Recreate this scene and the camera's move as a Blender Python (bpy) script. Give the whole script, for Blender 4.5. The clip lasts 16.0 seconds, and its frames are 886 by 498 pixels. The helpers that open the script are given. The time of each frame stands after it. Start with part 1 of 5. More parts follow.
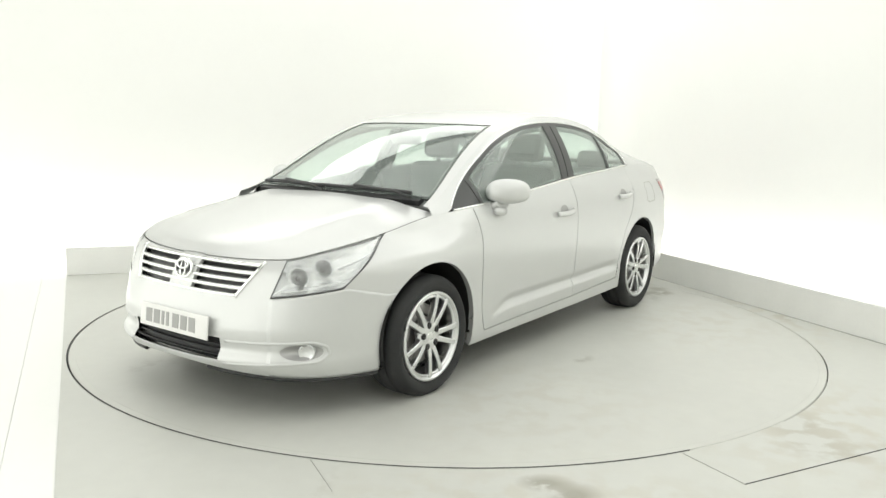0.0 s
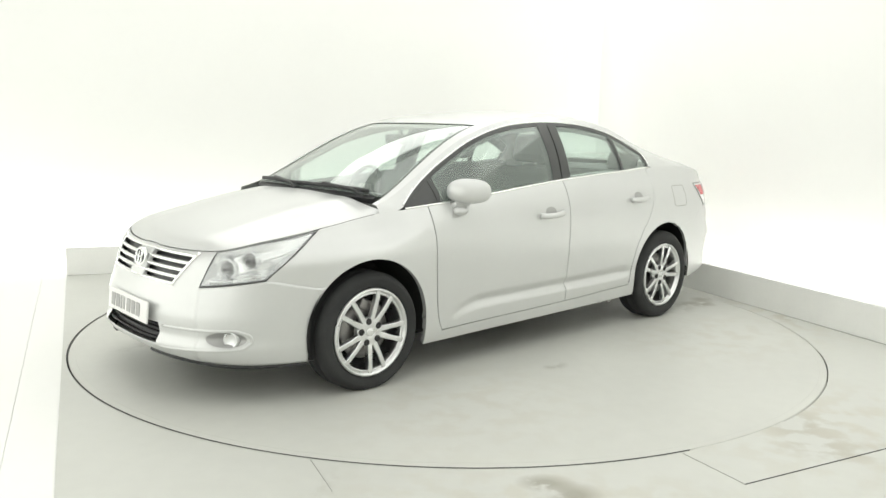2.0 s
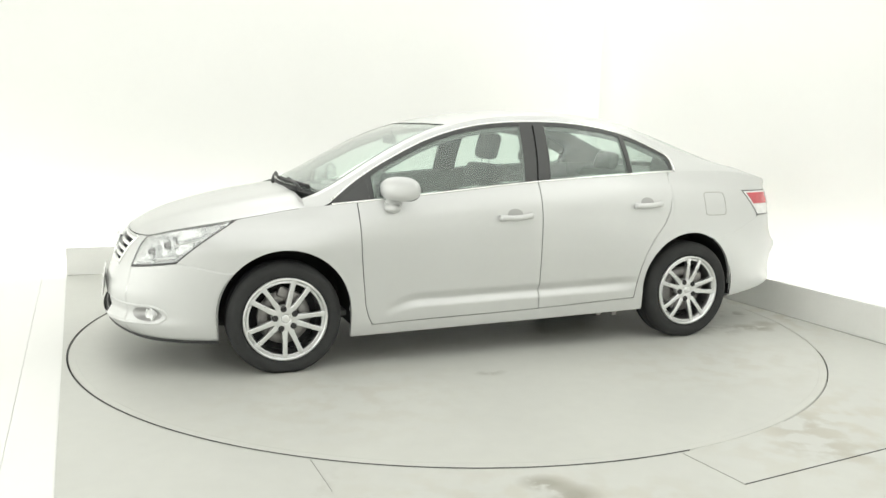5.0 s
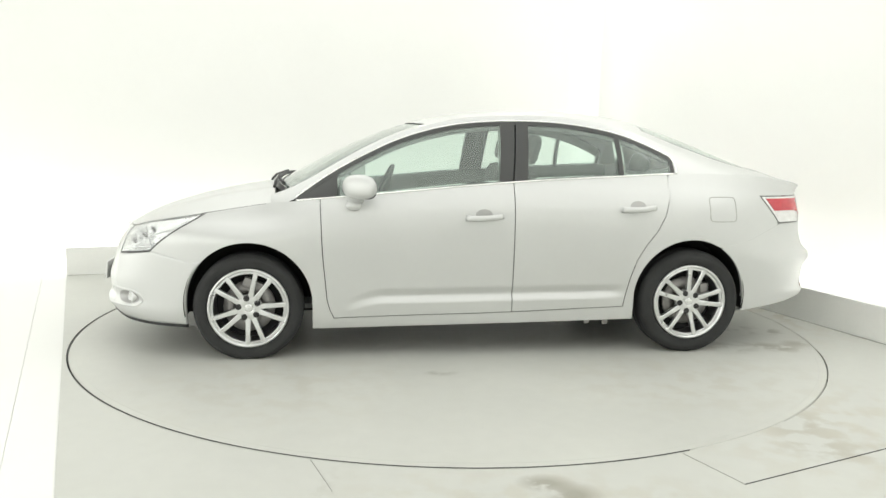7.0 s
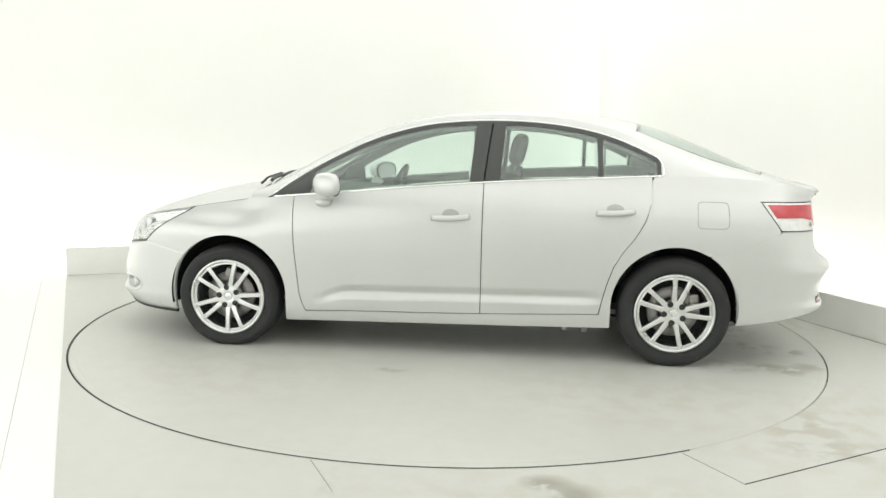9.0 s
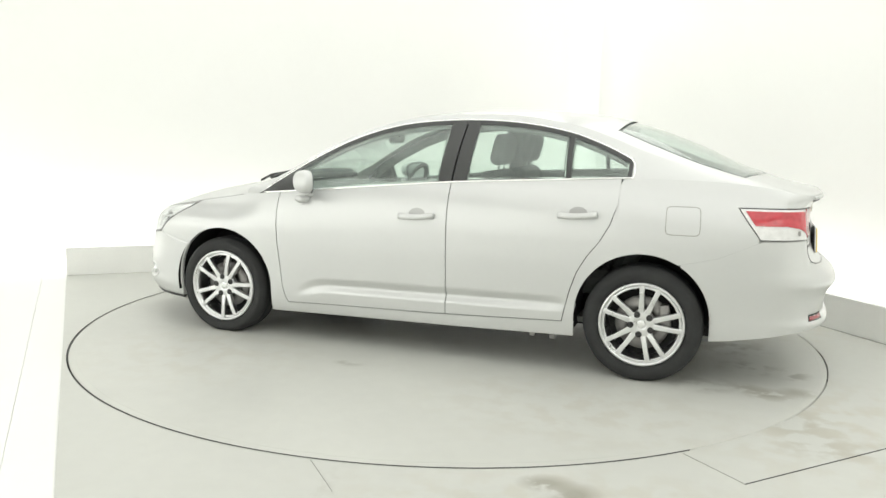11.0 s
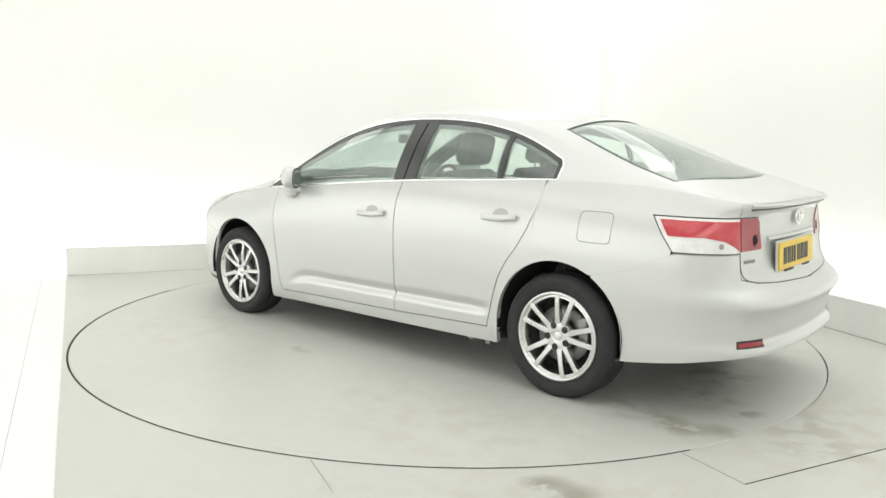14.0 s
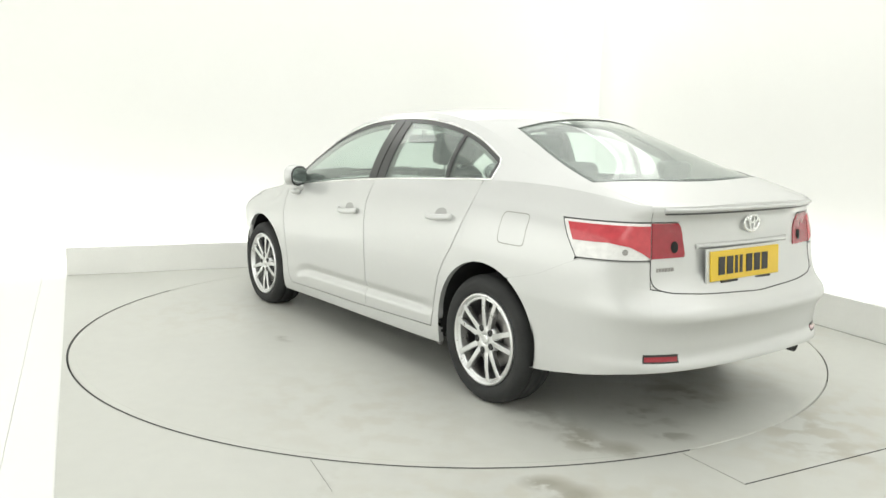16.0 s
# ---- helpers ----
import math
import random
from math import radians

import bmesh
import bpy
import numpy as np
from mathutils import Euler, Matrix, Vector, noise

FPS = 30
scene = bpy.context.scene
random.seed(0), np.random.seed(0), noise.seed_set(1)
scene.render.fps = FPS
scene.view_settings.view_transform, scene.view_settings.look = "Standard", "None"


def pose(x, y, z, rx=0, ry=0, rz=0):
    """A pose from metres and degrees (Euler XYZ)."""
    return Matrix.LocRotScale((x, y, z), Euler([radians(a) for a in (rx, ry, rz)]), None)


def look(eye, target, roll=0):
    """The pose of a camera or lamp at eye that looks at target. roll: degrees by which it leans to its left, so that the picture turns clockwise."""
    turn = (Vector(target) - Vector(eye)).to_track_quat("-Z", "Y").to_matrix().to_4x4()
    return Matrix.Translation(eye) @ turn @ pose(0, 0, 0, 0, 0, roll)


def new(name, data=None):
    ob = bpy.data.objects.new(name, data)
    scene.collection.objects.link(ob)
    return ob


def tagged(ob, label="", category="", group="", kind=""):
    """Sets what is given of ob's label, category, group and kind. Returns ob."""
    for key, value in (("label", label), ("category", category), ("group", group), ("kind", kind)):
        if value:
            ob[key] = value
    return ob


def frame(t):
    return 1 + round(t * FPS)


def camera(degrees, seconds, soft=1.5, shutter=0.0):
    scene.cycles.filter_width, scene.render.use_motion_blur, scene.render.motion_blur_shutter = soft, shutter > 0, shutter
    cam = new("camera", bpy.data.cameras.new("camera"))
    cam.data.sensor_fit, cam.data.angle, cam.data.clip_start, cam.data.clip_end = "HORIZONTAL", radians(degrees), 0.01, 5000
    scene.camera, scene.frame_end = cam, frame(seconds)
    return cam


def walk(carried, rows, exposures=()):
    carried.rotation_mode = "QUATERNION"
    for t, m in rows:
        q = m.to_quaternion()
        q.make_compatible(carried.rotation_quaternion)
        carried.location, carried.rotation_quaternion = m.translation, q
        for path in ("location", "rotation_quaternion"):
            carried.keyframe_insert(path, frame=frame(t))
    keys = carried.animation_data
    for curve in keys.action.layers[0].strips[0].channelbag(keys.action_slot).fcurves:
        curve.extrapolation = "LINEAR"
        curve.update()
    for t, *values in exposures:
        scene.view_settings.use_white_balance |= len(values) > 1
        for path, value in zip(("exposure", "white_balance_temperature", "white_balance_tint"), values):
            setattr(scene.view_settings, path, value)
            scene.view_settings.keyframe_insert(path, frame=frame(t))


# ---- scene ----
cam = camera(58.15, 16.0, soft=1.5)
EYE = Vector((0.0, -5.5125, 1.366))
YAW, TILT = radians(-0.43), radians(-8.64)
AIM = EYE + Vector((math.sin(YAW) * math.cos(TILT), math.cos(YAW) * math.cos(TILT), math.sin(TILT)))
walk(cam, [(0.0, look(EYE, AIM, 1.23)), (16.0, look(EYE, AIM, 1.23))], exposures=[(0.0, 0.20), (16.0, 0.20)])

# ---- light ----
world = bpy.data.worlds.new("world")
world.use_nodes = True
world.node_tree.nodes["Background"].inputs[0].default_value = (1.0, 1.0, 0.97, 1)
world.node_tree.nodes["Background"].inputs[1].default_value = 0.05
scene.world = world

CORNER = Vector((1.374, 3.398, 0))          # back corner of the bay, on the floor
ALONG = Vector((-0.923, -0.385, 0))       # from the corner along the back wall
OUT = Vector((0.385, -0.923, 0))          # from the corner along the right wall
BAY = Matrix(((ALONG.x, OUT.x, 0, CORNER.x), (ALONG.y, OUT.y, 0, CORNER.y), (0, 0, 1, 0), (0, 0, 0, 1)))
BAY_WIDTH, BAY_DEPTH, CEILING = 5.16, 9.5, 4.2


def area_lamp(name, m, sx, sy, watts, tint=(0.998, 1, 0.962)):
    d = bpy.data.lights.new(name, "AREA")
    d.shape, d.size, d.size_y, d.energy, d.color = "RECTANGLE", sx, sy, watts, tint
    ob = new(name, d)
    ob.matrix_world = m
    return ob


def bay(x, y, z):
    return BAY @ Vector((x, y, z))


def lamp_at(name, p, along, toward, sx, sy, watts):
    """A flat lamp at p in the bay: its long side along, shining toward."""
    z = -(BAY.to_3x3() @ Vector(toward)).normalized()
    x = BAY.to_3x3() @ Vector(along)
    x = (x - z * x.dot(z)).normalized()
    m = Matrix((x, z.cross(x), z)).transposed().to_4x4()
    m.translation = bay(*p)
    return area_lamp(name, m, sx, sy, watts)


lamp_at("ceiling_light_box", (2.9, 4.5, 4.1), (0, 1, 0), (0, 0, -1), 8.2, 6.0, 136)
# unseen fill behind the camera, added to brighten the faces turned that way
lamp_at("front_fill_lamp", (2.6, 9.3, 3.5), (1, 0, 0), (0, -0.85, -0.5), 6.0, 0.9, 27)
lamp_at("wall_top_lamp_back", (2.6, -0.10, 3.50), (1, 0, 0), (0, 0.7, -0.7), 5.4, 1.0, 33)
lamp_at("wall_top_lamp_side", (-0.10, 4.4, 3.50), (0, 1, 0), (0.7, 0, -0.7), 7.0, 1.0, 27)
lamp_at("trough_lamp_back", (4.0, -0.15, 0.03), (1, 0, 0), (0, -0.25, 1), 7.6, 0.16, 46)
lamp_at("trough_lamp_side", (-0.15, 4.8, 0.03), (0, 1, 0), (-0.25, 0, 1), 9.2, 0.16, 56)
lamp_at("side_lamp", (7.6, 4.6, 2.1), (0, 1, 0), (-1, 0, 0), 8.4, 3.8, 88)

# ---- materials ----
def material(name, colour, rough=0.5, metal=0.0, coat=0.0, bump=0.0, bump_scale=200.0, vary=0.0, vary_scale=6.0, glow=0.0, transmission=0.0, ior=1.45):
    m = bpy.data.materials.new(name)
    m.use_nodes = True
    nt = m.node_tree
    b = nt.nodes["Principled BSDF"]
    b.inputs["Base Color"].default_value = (*colour, 1)
    b.inputs["Roughness"].default_value = rough
    b.inputs["Metallic"].default_value = metal
    b.inputs["Coat Weight"].default_value = coat
    b.inputs["Coat Roughness"].default_value = 0.09
    b.inputs["Transmission Weight"].default_value = transmission
    b.inputs["IOR"].default_value = ior
    if glow:
        b.inputs["Emission Color"].default_value = (*colour, 1)
        b.inputs["Emission Strength"].default_value = glow
    if vary or bump:
        tc = nt.nodes.new("ShaderNodeTexCoord")
    if vary:
        big, small = nt.nodes.new("ShaderNodeTexNoise"), nt.nodes.new("ShaderNodeTexNoise")
        big.inputs["Scale"].default_value, small.inputs["Scale"].default_value = vary_scale, vary_scale * 14
        big.inputs["Detail"].default_value = small.inputs["Detail"].default_value = 5
        add = nt.nodes.new("ShaderNodeMath")
        add.operation = "MULTIPLY_ADD"
        add.inputs[1].default_value = 0.35
        mix = nt.nodes.new("ShaderNodeMix")
        mix.data_type = "RGBA"
        mix.inputs[6].default_value = (*[c * (1 - vary) for c in colour], 1)
        mix.inputs[7].default_value = (*[min(1, c * (1 + vary)) for c in colour], 1)
        ramp = nt.nodes.new("ShaderNodeMapRange")
        ramp.inputs[1].default_value, ramp.inputs[2].default_value = 0.42, 0.92
        for n in (big, small):
            nt.links.new(tc.outputs["Object"], n.inputs["Vector"])
        nt.links.new(small.outputs["Fac"], add.inputs[0])
        nt.links.new(big.outputs["Fac"], add.inputs[2])
        nt.links.new(add.outputs[0], ramp.inputs[0])
        nt.links.new(ramp.outputs[0], mix.inputs[0])
        nt.links.new(mix.outputs[2], b.inputs["Base Color"])
        rr = nt.nodes.new("ShaderNodeMapRange")
        rr.inputs[3].default_value, rr.inputs[4].default_value = max(0.02, rough - 0.08), min(1, rough + 0.08)
        nt.links.new(big.outputs["Fac"], rr.inputs[0])
        nt.links.new(rr.outputs[0], b.inputs["Roughness"])
    if bump:
        n = nt.nodes.new("ShaderNodeTexNoise")
        n.inputs["Scale"].default_value, n.inputs["Detail"].default_value = bump_scale, 3
        bp = nt.nodes.new("ShaderNodeBump")
        bp.inputs["Strength"].default_value, bp.inputs["Distance"].default_value = bump, 0.002
        nt.links.new(tc.outputs["Object"], n.inputs["Vector"])
        nt.links.new(n.outputs["Fac"], bp.inputs["Height"])
        nt.links.new(bp.outputs["Normal"], b.inputs["Normal"])
    return m


PAINT = material("silver_paint", (0.635, 0.645, 0.637), 0.40, 0.48, 0.55, bump=0.03, bump_scale=900, vary=0.015, vary_scale=3)
# part of the glass scatters white, in place of a veil of room reflections
GLASS = material("tinted_glass", (0.86, 0.95, 0.90), 0.0, transmission=0.93)
CLEAR = material("clear_lens", (0.95, 0.96, 0.955), 0.02, transmission=0.93)
BLACK = material("black_plastic", (0.034, 0.035, 0.035), 0.5, bump=0.1)
TRIM = material("gloss_black_trim", (0.062, 0.064, 0.063), 0.28, bump=0.02)
RUBBER = material("tyre_rubber", (0.028, 0.029, 0.029), 0.78, bump=0.25, bump_scale=120, vary=0.25, vary_scale=9)
CHROME = material("chrome", (0.86, 0.87, 0.86), 0.09, 1.0)
ALLOY = material("alloy", (0.74, 0.75, 0.75), 0.30, 1.0, 0.3, vary=0.03, vary_scale=20)
IRON = material("brake_iron", (0.34, 0.33, 0.32), 0.5, 0.9, vary=0.2, vary_scale=15)
RED = material("red_lens", (0.54, 0.06, 0.075), 0.12, coat=0.6, vary=0.12, vary_scale=30)
DARKRED = material("dark_red_lens", (0.33, 0.018, 0.032), 0.10, coat=0.6, vary=0.15, vary_scale=30)
FABRIC = material("seat_fabric", (0.095, 0.10, 0.098), 0.9, bump=0.08, bump_scale=250, vary=0.2, vary_scale=12)
LINING = material("interior_lining", (0.17, 0.178, 0.17), 0.8, bump=0.2, bump_scale=250, vary=0.1)
HEADLINER = material("headliner", (0.50, 0.50, 0.47), 0.9, bump=0.2, bump_scale=250)
YELLOW = material("plate_yellow", (0.80, 0.55, 0.04), 0.35, vary=0.05)
WHITE = material("plate_white", (0.82, 0.82, 0.80), 0.35, vary=0.03)
INK = material("plate_ink", (0.02, 0.02, 0.02), 0.4)
# lighter ink for the bars of the front plate
GREY_INK = material("pale_ink", (0.38, 0.38, 0.37), 0.4)
UNDER = material("underbody", (0.014, 0.014, 0.014), 0.8, vary=0.3)
WHITE_LENS = material("white_lens", (0.80, 0.80, 0.79), 0.12, coat=0.6, vary=0.08, vary_scale=40)
# the silver paint darkened, as shade in recesses and the bumper seam
SHADE_PAINT = material("shade_paint", (0.42, 0.42, 0.415), 0.4, 0.6, 0.5)
MIRROR = material("mirror", (0.42, 0.44, 0.44), 0.01, 1.0)
NUT = material("dark_nut", (0.05, 0.05, 0.05), 0.4, 0.6)
BOWL = material("lamp_bowl", (0.80, 0.81, 0.81), 0.22, 0.85, vary=0.08, vary_scale=60)

# ---- mesh helpers ----
def part(name, bm, mat, parent=None, label=""):
    me = bpy.data.meshes.new(name)
    bm.to_mesh(me)
    bm.free()
    for m in (mat if isinstance(mat, (list, tuple)) else [mat]):
        me.materials.append(m)
    ob = new(name, me)
    if parent:
        ob.parent = parent
    if label:
        tagged(ob, label)
    return ob


def sheet(bm, P, thick=0.0, ref=(0, 0, 0.6), closed=False, mat=0):
    """A smooth sheet through a grid of points, with a rim (or, closed, a back) that lies thick behind it."""
    P = np.asarray(P, float)
    n, m = P.shape[:2]
    du, dv = np.gradient(P, axis=0), np.gradient(P, axis=1)
    N = np.cross(du, dv)
    N /= np.maximum(np.linalg.norm(N, axis=2, keepdims=True), 1e-9)
    if ((P - np.array(ref)) * N).sum() < 0:
        P, N = P[::-1], -N[::-1]
    vs = [[bm.verts.new(p) for p in row] for row in P]
    faces = []

    def quad(*v):
        if len(set(v)) == 4:
            f = bm.faces.new(v)
            f.smooth, f.material_index = True, mat
            faces.append(f)
    for i in range(n - 1):
        for j in range(m - 1):
            quad(vs[i][j], vs[i + 1][j], vs[i + 1][j + 1], vs[i][j + 1])
    if thick:
        B = P - N * thick
        loop = [(i, 0) for i in range(n)] + [(n - 1, j) for j in range(1, m)] + [(i, m - 1) for i in range(n - 2, -1, -1)] + [(0, j) for j in range(m - 2, 0, -1)]
        if closed:
            vb = [[bm.verts.new(p) for p in row] for row in B]
            for i in range(n - 1):
                for j in range(m - 1):
                    quad(vb[i][j], vb[i][j + 1], vb[i + 1][j + 1], vb[i + 1][j])
            for k in range(len(loop)):
                a, b = loop[k], loop[(k + 1) % len(loop)]
                quad(vs[b[0]][b[1]], vs[a[0]][a[1]], vb[a[0]][a[1]], vb[b[0]][b[1]])
        else:
            ring = [(bm.verts.new(P[i, j]), bm.verts.new(B[i, j])) for i, j in loop]
            for k in range(len(ring)):
                a, b = ring[k], ring[(k + 1) % len(ring)]
                quad(b[0], a[0], a[1], b[1])
    return faces


def sweep(bm, pts, normals, half, high, sides=8):
    """A rounded bead along a line: half its width, high above the surface."""
    pts, normals = np.asarray(pts, float), np.asarray(normals, float)
    t = np.gradient(pts, axis=0)
    t /= np.maximum(np.linalg.norm(t, axis=1, keepdims=True), 1e-9)
    b = np.cross(t, normals)
    b /= np.maximum(np.linalg.norm(b, axis=1, keepdims=True), 1e-9)
    nn = np.cross(b, t)
    rings = []
    for p, bb, n in zip(pts, b, nn):
        rings.append([bm.verts.new(p + bb * half * math.cos(a) + n * high * math.sin(a)) for a in np.linspace(0, 2 * math.pi, sides, endpoint=False)])
    for r, q in zip(rings[:-1], rings[1:]):
        for k in range(sides):
            f = bm.faces.new((r[k], r[(k + 1) % sides], q[(k + 1) % sides], q[k]))
            f.smooth = True
    bm.faces.new(rings[0][::-1])
    bm.faces.new(rings[-1])
    bmesh.ops.recalc_face_normals(bm, faces=bm.faces[:])


def box(bm, c, size, m=None, bevel=0.0):
    r = bmesh.ops.create_cube(bm, size=1.0, matrix=(m or Matrix()) @ Matrix.Translation(c) @ Matrix.Diagonal((*size, 1)))
    if bevel:
        es = list({e for v in r["verts"] for e in v.link_edges})
        bmesh.ops.bevel(bm, geom=es, offset=bevel, segments=2, affect="EDGES", profile=0.5)


def lathe(bm, profile, axis_m, seg=48, close=False):
    """A turned form: profile of (radius, along)."""
    rings = []
    for r, h in profile:
        rings.append([bm.verts.new(axis_m @ Vector((r * math.cos(a), r * math.sin(a), h))) for a in np.linspace(0, 2 * math.pi, seg, endpoint=False)])
    pairs = list(zip(rings[:-1], rings[1:]))
    if close:
        pairs.append((rings[-1], rings[0]))
    for r, q in pairs:
        for k in range(seg):
            f = bm.faces.new((r[k], r[(k + 1) % seg], q[(k + 1) % seg], q[k]))
            f.smooth = True


def ellipsoid(bm, c, size, m=None, power=1.0, seg=20):
    r = bmesh.ops.create_uvsphere(bm, u_segments=seg, v_segments=seg // 2, radius=1.0)
    for v in r["verts"]:
        v.co = Vector([math.copysign(abs(a) ** power, a) * s for a, s in zip(v.co, size)])
        v.co = (m or Matrix()) @ (v.co + Vector(c))
    for f in {f for v in r["verts"] for f in v.link_faces}:
        f.smooth = True


# ---- the bay ----
def floor_material():
    m = material("grey_floor_paint", (0.565, 0.573, 0.535), 0.42, vary=0.045, vary_scale=0.9, bump=0.05, bump_scale=60)
    return m


FLOOR = floor_material()
DISC = material("turntable_paint", (0.57, 0.577, 0.537), 0.40, vary=0.055, vary_scale=0.8, bump=0.05, bump_scale=60)
WALL = material("white_wall_paint", (0.86, 0.865, 0.84), 0.75, vary=0.012, vary_scale=1.2, bump=0.04, bump_scale=30)
KERB = material("kerb_paint", (0.84, 0.845, 0.815), 0.55, vary=0.03, vary_scale=3)
FAINT = material("faint_joint", (0.33, 0.33, 0.30), 0.7)
SEAM = material("dark_gap", (0.03, 0.03, 0.03), 0.8)


def floor_patches(m, spots, tint, low=0.46, high=0.60):
    """Patches of another tint at set places of a floor, dirt stains among them: x, y, half sizes and weight."""
    nt = m.node_tree
    b = nt.nodes["Principled BSDF"]
    src = b.inputs["Base Color"].links[0].from_socket
    tc = nt.nodes.new("ShaderNodeTexCoord")
    n = nt.nodes.new("ShaderNodeTexNoise")
    n.inputs["Scale"].default_value, n.inputs["Detail"].default_value = 7.0, 7
    nt.links.new(tc.outputs["Object"], n.inputs["Vector"])
    rough = nt.nodes.new("ShaderNodeMapRange")
    rough.inputs[1].default_value, rough.inputs[2].default_value = low, high
    nt.links.new(n.outputs["Fac"], rough.inputs[0])
    for x, y, rx, ry, w in spots:
        a = nt.nodes.new("ShaderNodeVectorMath")
        a.operation = "SUBTRACT"
        a.inputs[1].default_value = (x, y, 0)
        c = nt.nodes.new("ShaderNodeVectorMath")
        c.operation = "MULTIPLY"
        c.inputs[1].default_value = (1 / rx, 1 / ry, 0)
        d = nt.nodes.new("ShaderNodeVectorMath")
        d.operation = "LENGTH"
        e = nt.nodes.new("ShaderNodeMapRange")
        e.inputs[1].default_value, e.inputs[2].default_value, e.inputs[3].default_value, e.inputs[4].default_value = 0.25, 1.0, w, 0.0
        f = nt.nodes.new("ShaderNodeMath")
        f.operation = "MULTIPLY"
        mix = nt.nodes.new("ShaderNodeMix")
        mix.data_type = "RGBA"
        mix.inputs[7].default_value = (*tint, 1)
        nt.links.new(tc.outputs["Object"], a.inputs[0])
        nt.links.new(a.outputs[0], c.inputs[0])
        nt.links.new(c.outputs[0], d.inputs[0])
        nt.links.new(d.outputs["Value"], e.inputs[0])
        nt.links.new(e.outputs[0], f.inputs[0])
        nt.links.new(rough.outputs[0], f.inputs[1])
        nt.links.new(f.outputs[0], mix.inputs[0])
        nt.links.new(src, mix.inputs[6])
        src = mix.outputs[2]
    nt.links.new(src, b.inputs["Base Color"])


floor_patches(FLOOR, [(1.68, -1.85, 0.25, 0.30, 0.45), (1.72, -2.15, 0.30, 0.18, 0.35), (2.55, 0.45, 0.10, 0.5, 0.3), (-0.46, -2.6, 0.06, 0.2, 0.25)], (0.19, 0.175, 0.125))
# broad, faint patches of warmer tone on floor and disc
floor_patches(FLOOR, [(1.9, -1.9, 1.1, 0.9, 0.55), (2.5, 0.6, 0.5, 1.3, 0.45), (0.4, -2.7, 1.2, 0.35, 0.4)], (0.50, 0.475, 0.395))
floor_patches(DISC, [(1.2, -1.4, 1.0, 0.7, 0.4), (-1.1, -1.3, 0.9, 0.8, 0.35), (0.4, 1.5, 1.2, 0.6, 0.4), (1.8, 0.6, 0.6, 0.9, 0.4)], (0.49, 0.468, 0.40))
floor_patches(DISC, [(2.00, -0.28, 0.22, 0.2, 0.5), (1.75, -0.72, 0.25, 0.2, 0.4), (2.24, -0.36, 0.12, 0.2, 0.5), (1.9, 0.15, 0.3, 0.25, 0.45), (-0.2, -1.15, 0.12, 0.08, 0.4), (-1.9, 0.7, 0.25, 0.15, 0.3)], (0.17, 0.158, 0.118))
floor_patches(FLOOR, [(0.40, -2.56, 0.13, 0.09, 0.75), (0.50, -2.66, 0.12, 0.13, 0.75)], (0.27, 0.255, 0.20), 0.36, 0.44)
floor_patches(DISC, [(2.09, -0.77, 0.16, 0.13, 0.75), (2.24, -0.68, 0.12, 0.10, 0.65), (1.98, -0.70, 0.12, 0.10, 0.5)], (0.27, 0.255, 0.20), 0.42, 0.50)
RING = 2.444
KERB_H, TROUGH = 0.245, 0.30


def quads(bm, rows):
    for r in rows:
        bm.faces.new([bm.verts.new(p) for p in r])


def bay_floor():
    """Floor sheet with a round hole for the turntable."""
    bm = bmesh.new()
    n = 96
    ring = [bm.verts.new((math.cos(a) * (RING + 0.005), math.sin(a) * (RING + 0.005), 0)) for a in np.linspace(0, 2 * math.pi, n, endpoint=False)]
    low = [bm.verts.new((v.co.x, v.co.y, -0.06)) for v in ring]
    inv = BAY.inverted()
    outer = []
    for v in ring:
        p = inv @ v.co
        c = inv @ Vector((0, 0, 0))
        d = (p - c).normalized()
        slant = d.x + 0.043 * d.y        # the left edge is not quite square
        k = min([(BAY_WIDTH - c.x - 0.043 * c.y) / slant if slant > 1e-6 else 99, (0 - c.x) / d.x if d.x < -1e-6 else 99,
                 (BAY_DEPTH - c.y) / d.y if d.y > 1e-6 else 99, (0 - c.y) / d.y if d.y < -1e-6 else 99])
        outer.append(bm.verts.new(BAY @ (c + d * max(k, (p - c).length + 0.004))))
    for i in range(n):
        j = (i + 1) % n
        bm.faces.new((ring[i], ring[j], outer[j], outer[i]))
        bm.faces.new((ring[j], ring[i], low[i], low[j]))
    for cx, cy in ((0, 0), (BAY_WIDTH, 0), (0, BAY_DEPTH), (BAY_WIDTH - 0.043 * BAY_DEPTH, BAY_DEPTH)):
        corner = BAY @ Vector((cx, cy, 0))
        ds = sorted(range(n), key=lambda i: (Vector((ring[i].co.x, ring[i].co.y, 0)).normalized() - corner.normalized()).length)[:2]
        a, b = sorted(ds)
        if b - a > 1:
            a, b = b, a
        bm.faces.new((outer[a], outer[b], bm.verts.new(corner)))
    bmesh.ops.recalc_face_normals(bm, faces=bm.faces[:])
    for f in bm.faces:
        if abs(f.normal.z) > 0.5 and f.normal.z < 0:
            f.normal_flip()
    ob = part("floor", bm, FLOOR)
    tagged(ob, "pale grey painted studio floor with scuffs round the turntable", "floor", kind="structure")
    bm = bmesh.new()
    bmesh.ops.create_circle(bm, cap_ends=True, segments=64, radius=9.0, matrix=Matrix.Translation((0, 0, -0.07)))
    ob = part("ground", bm, SEAM)
    tagged(ob, "dark pit and subfloor under the turntable", "ground", kind="structure")


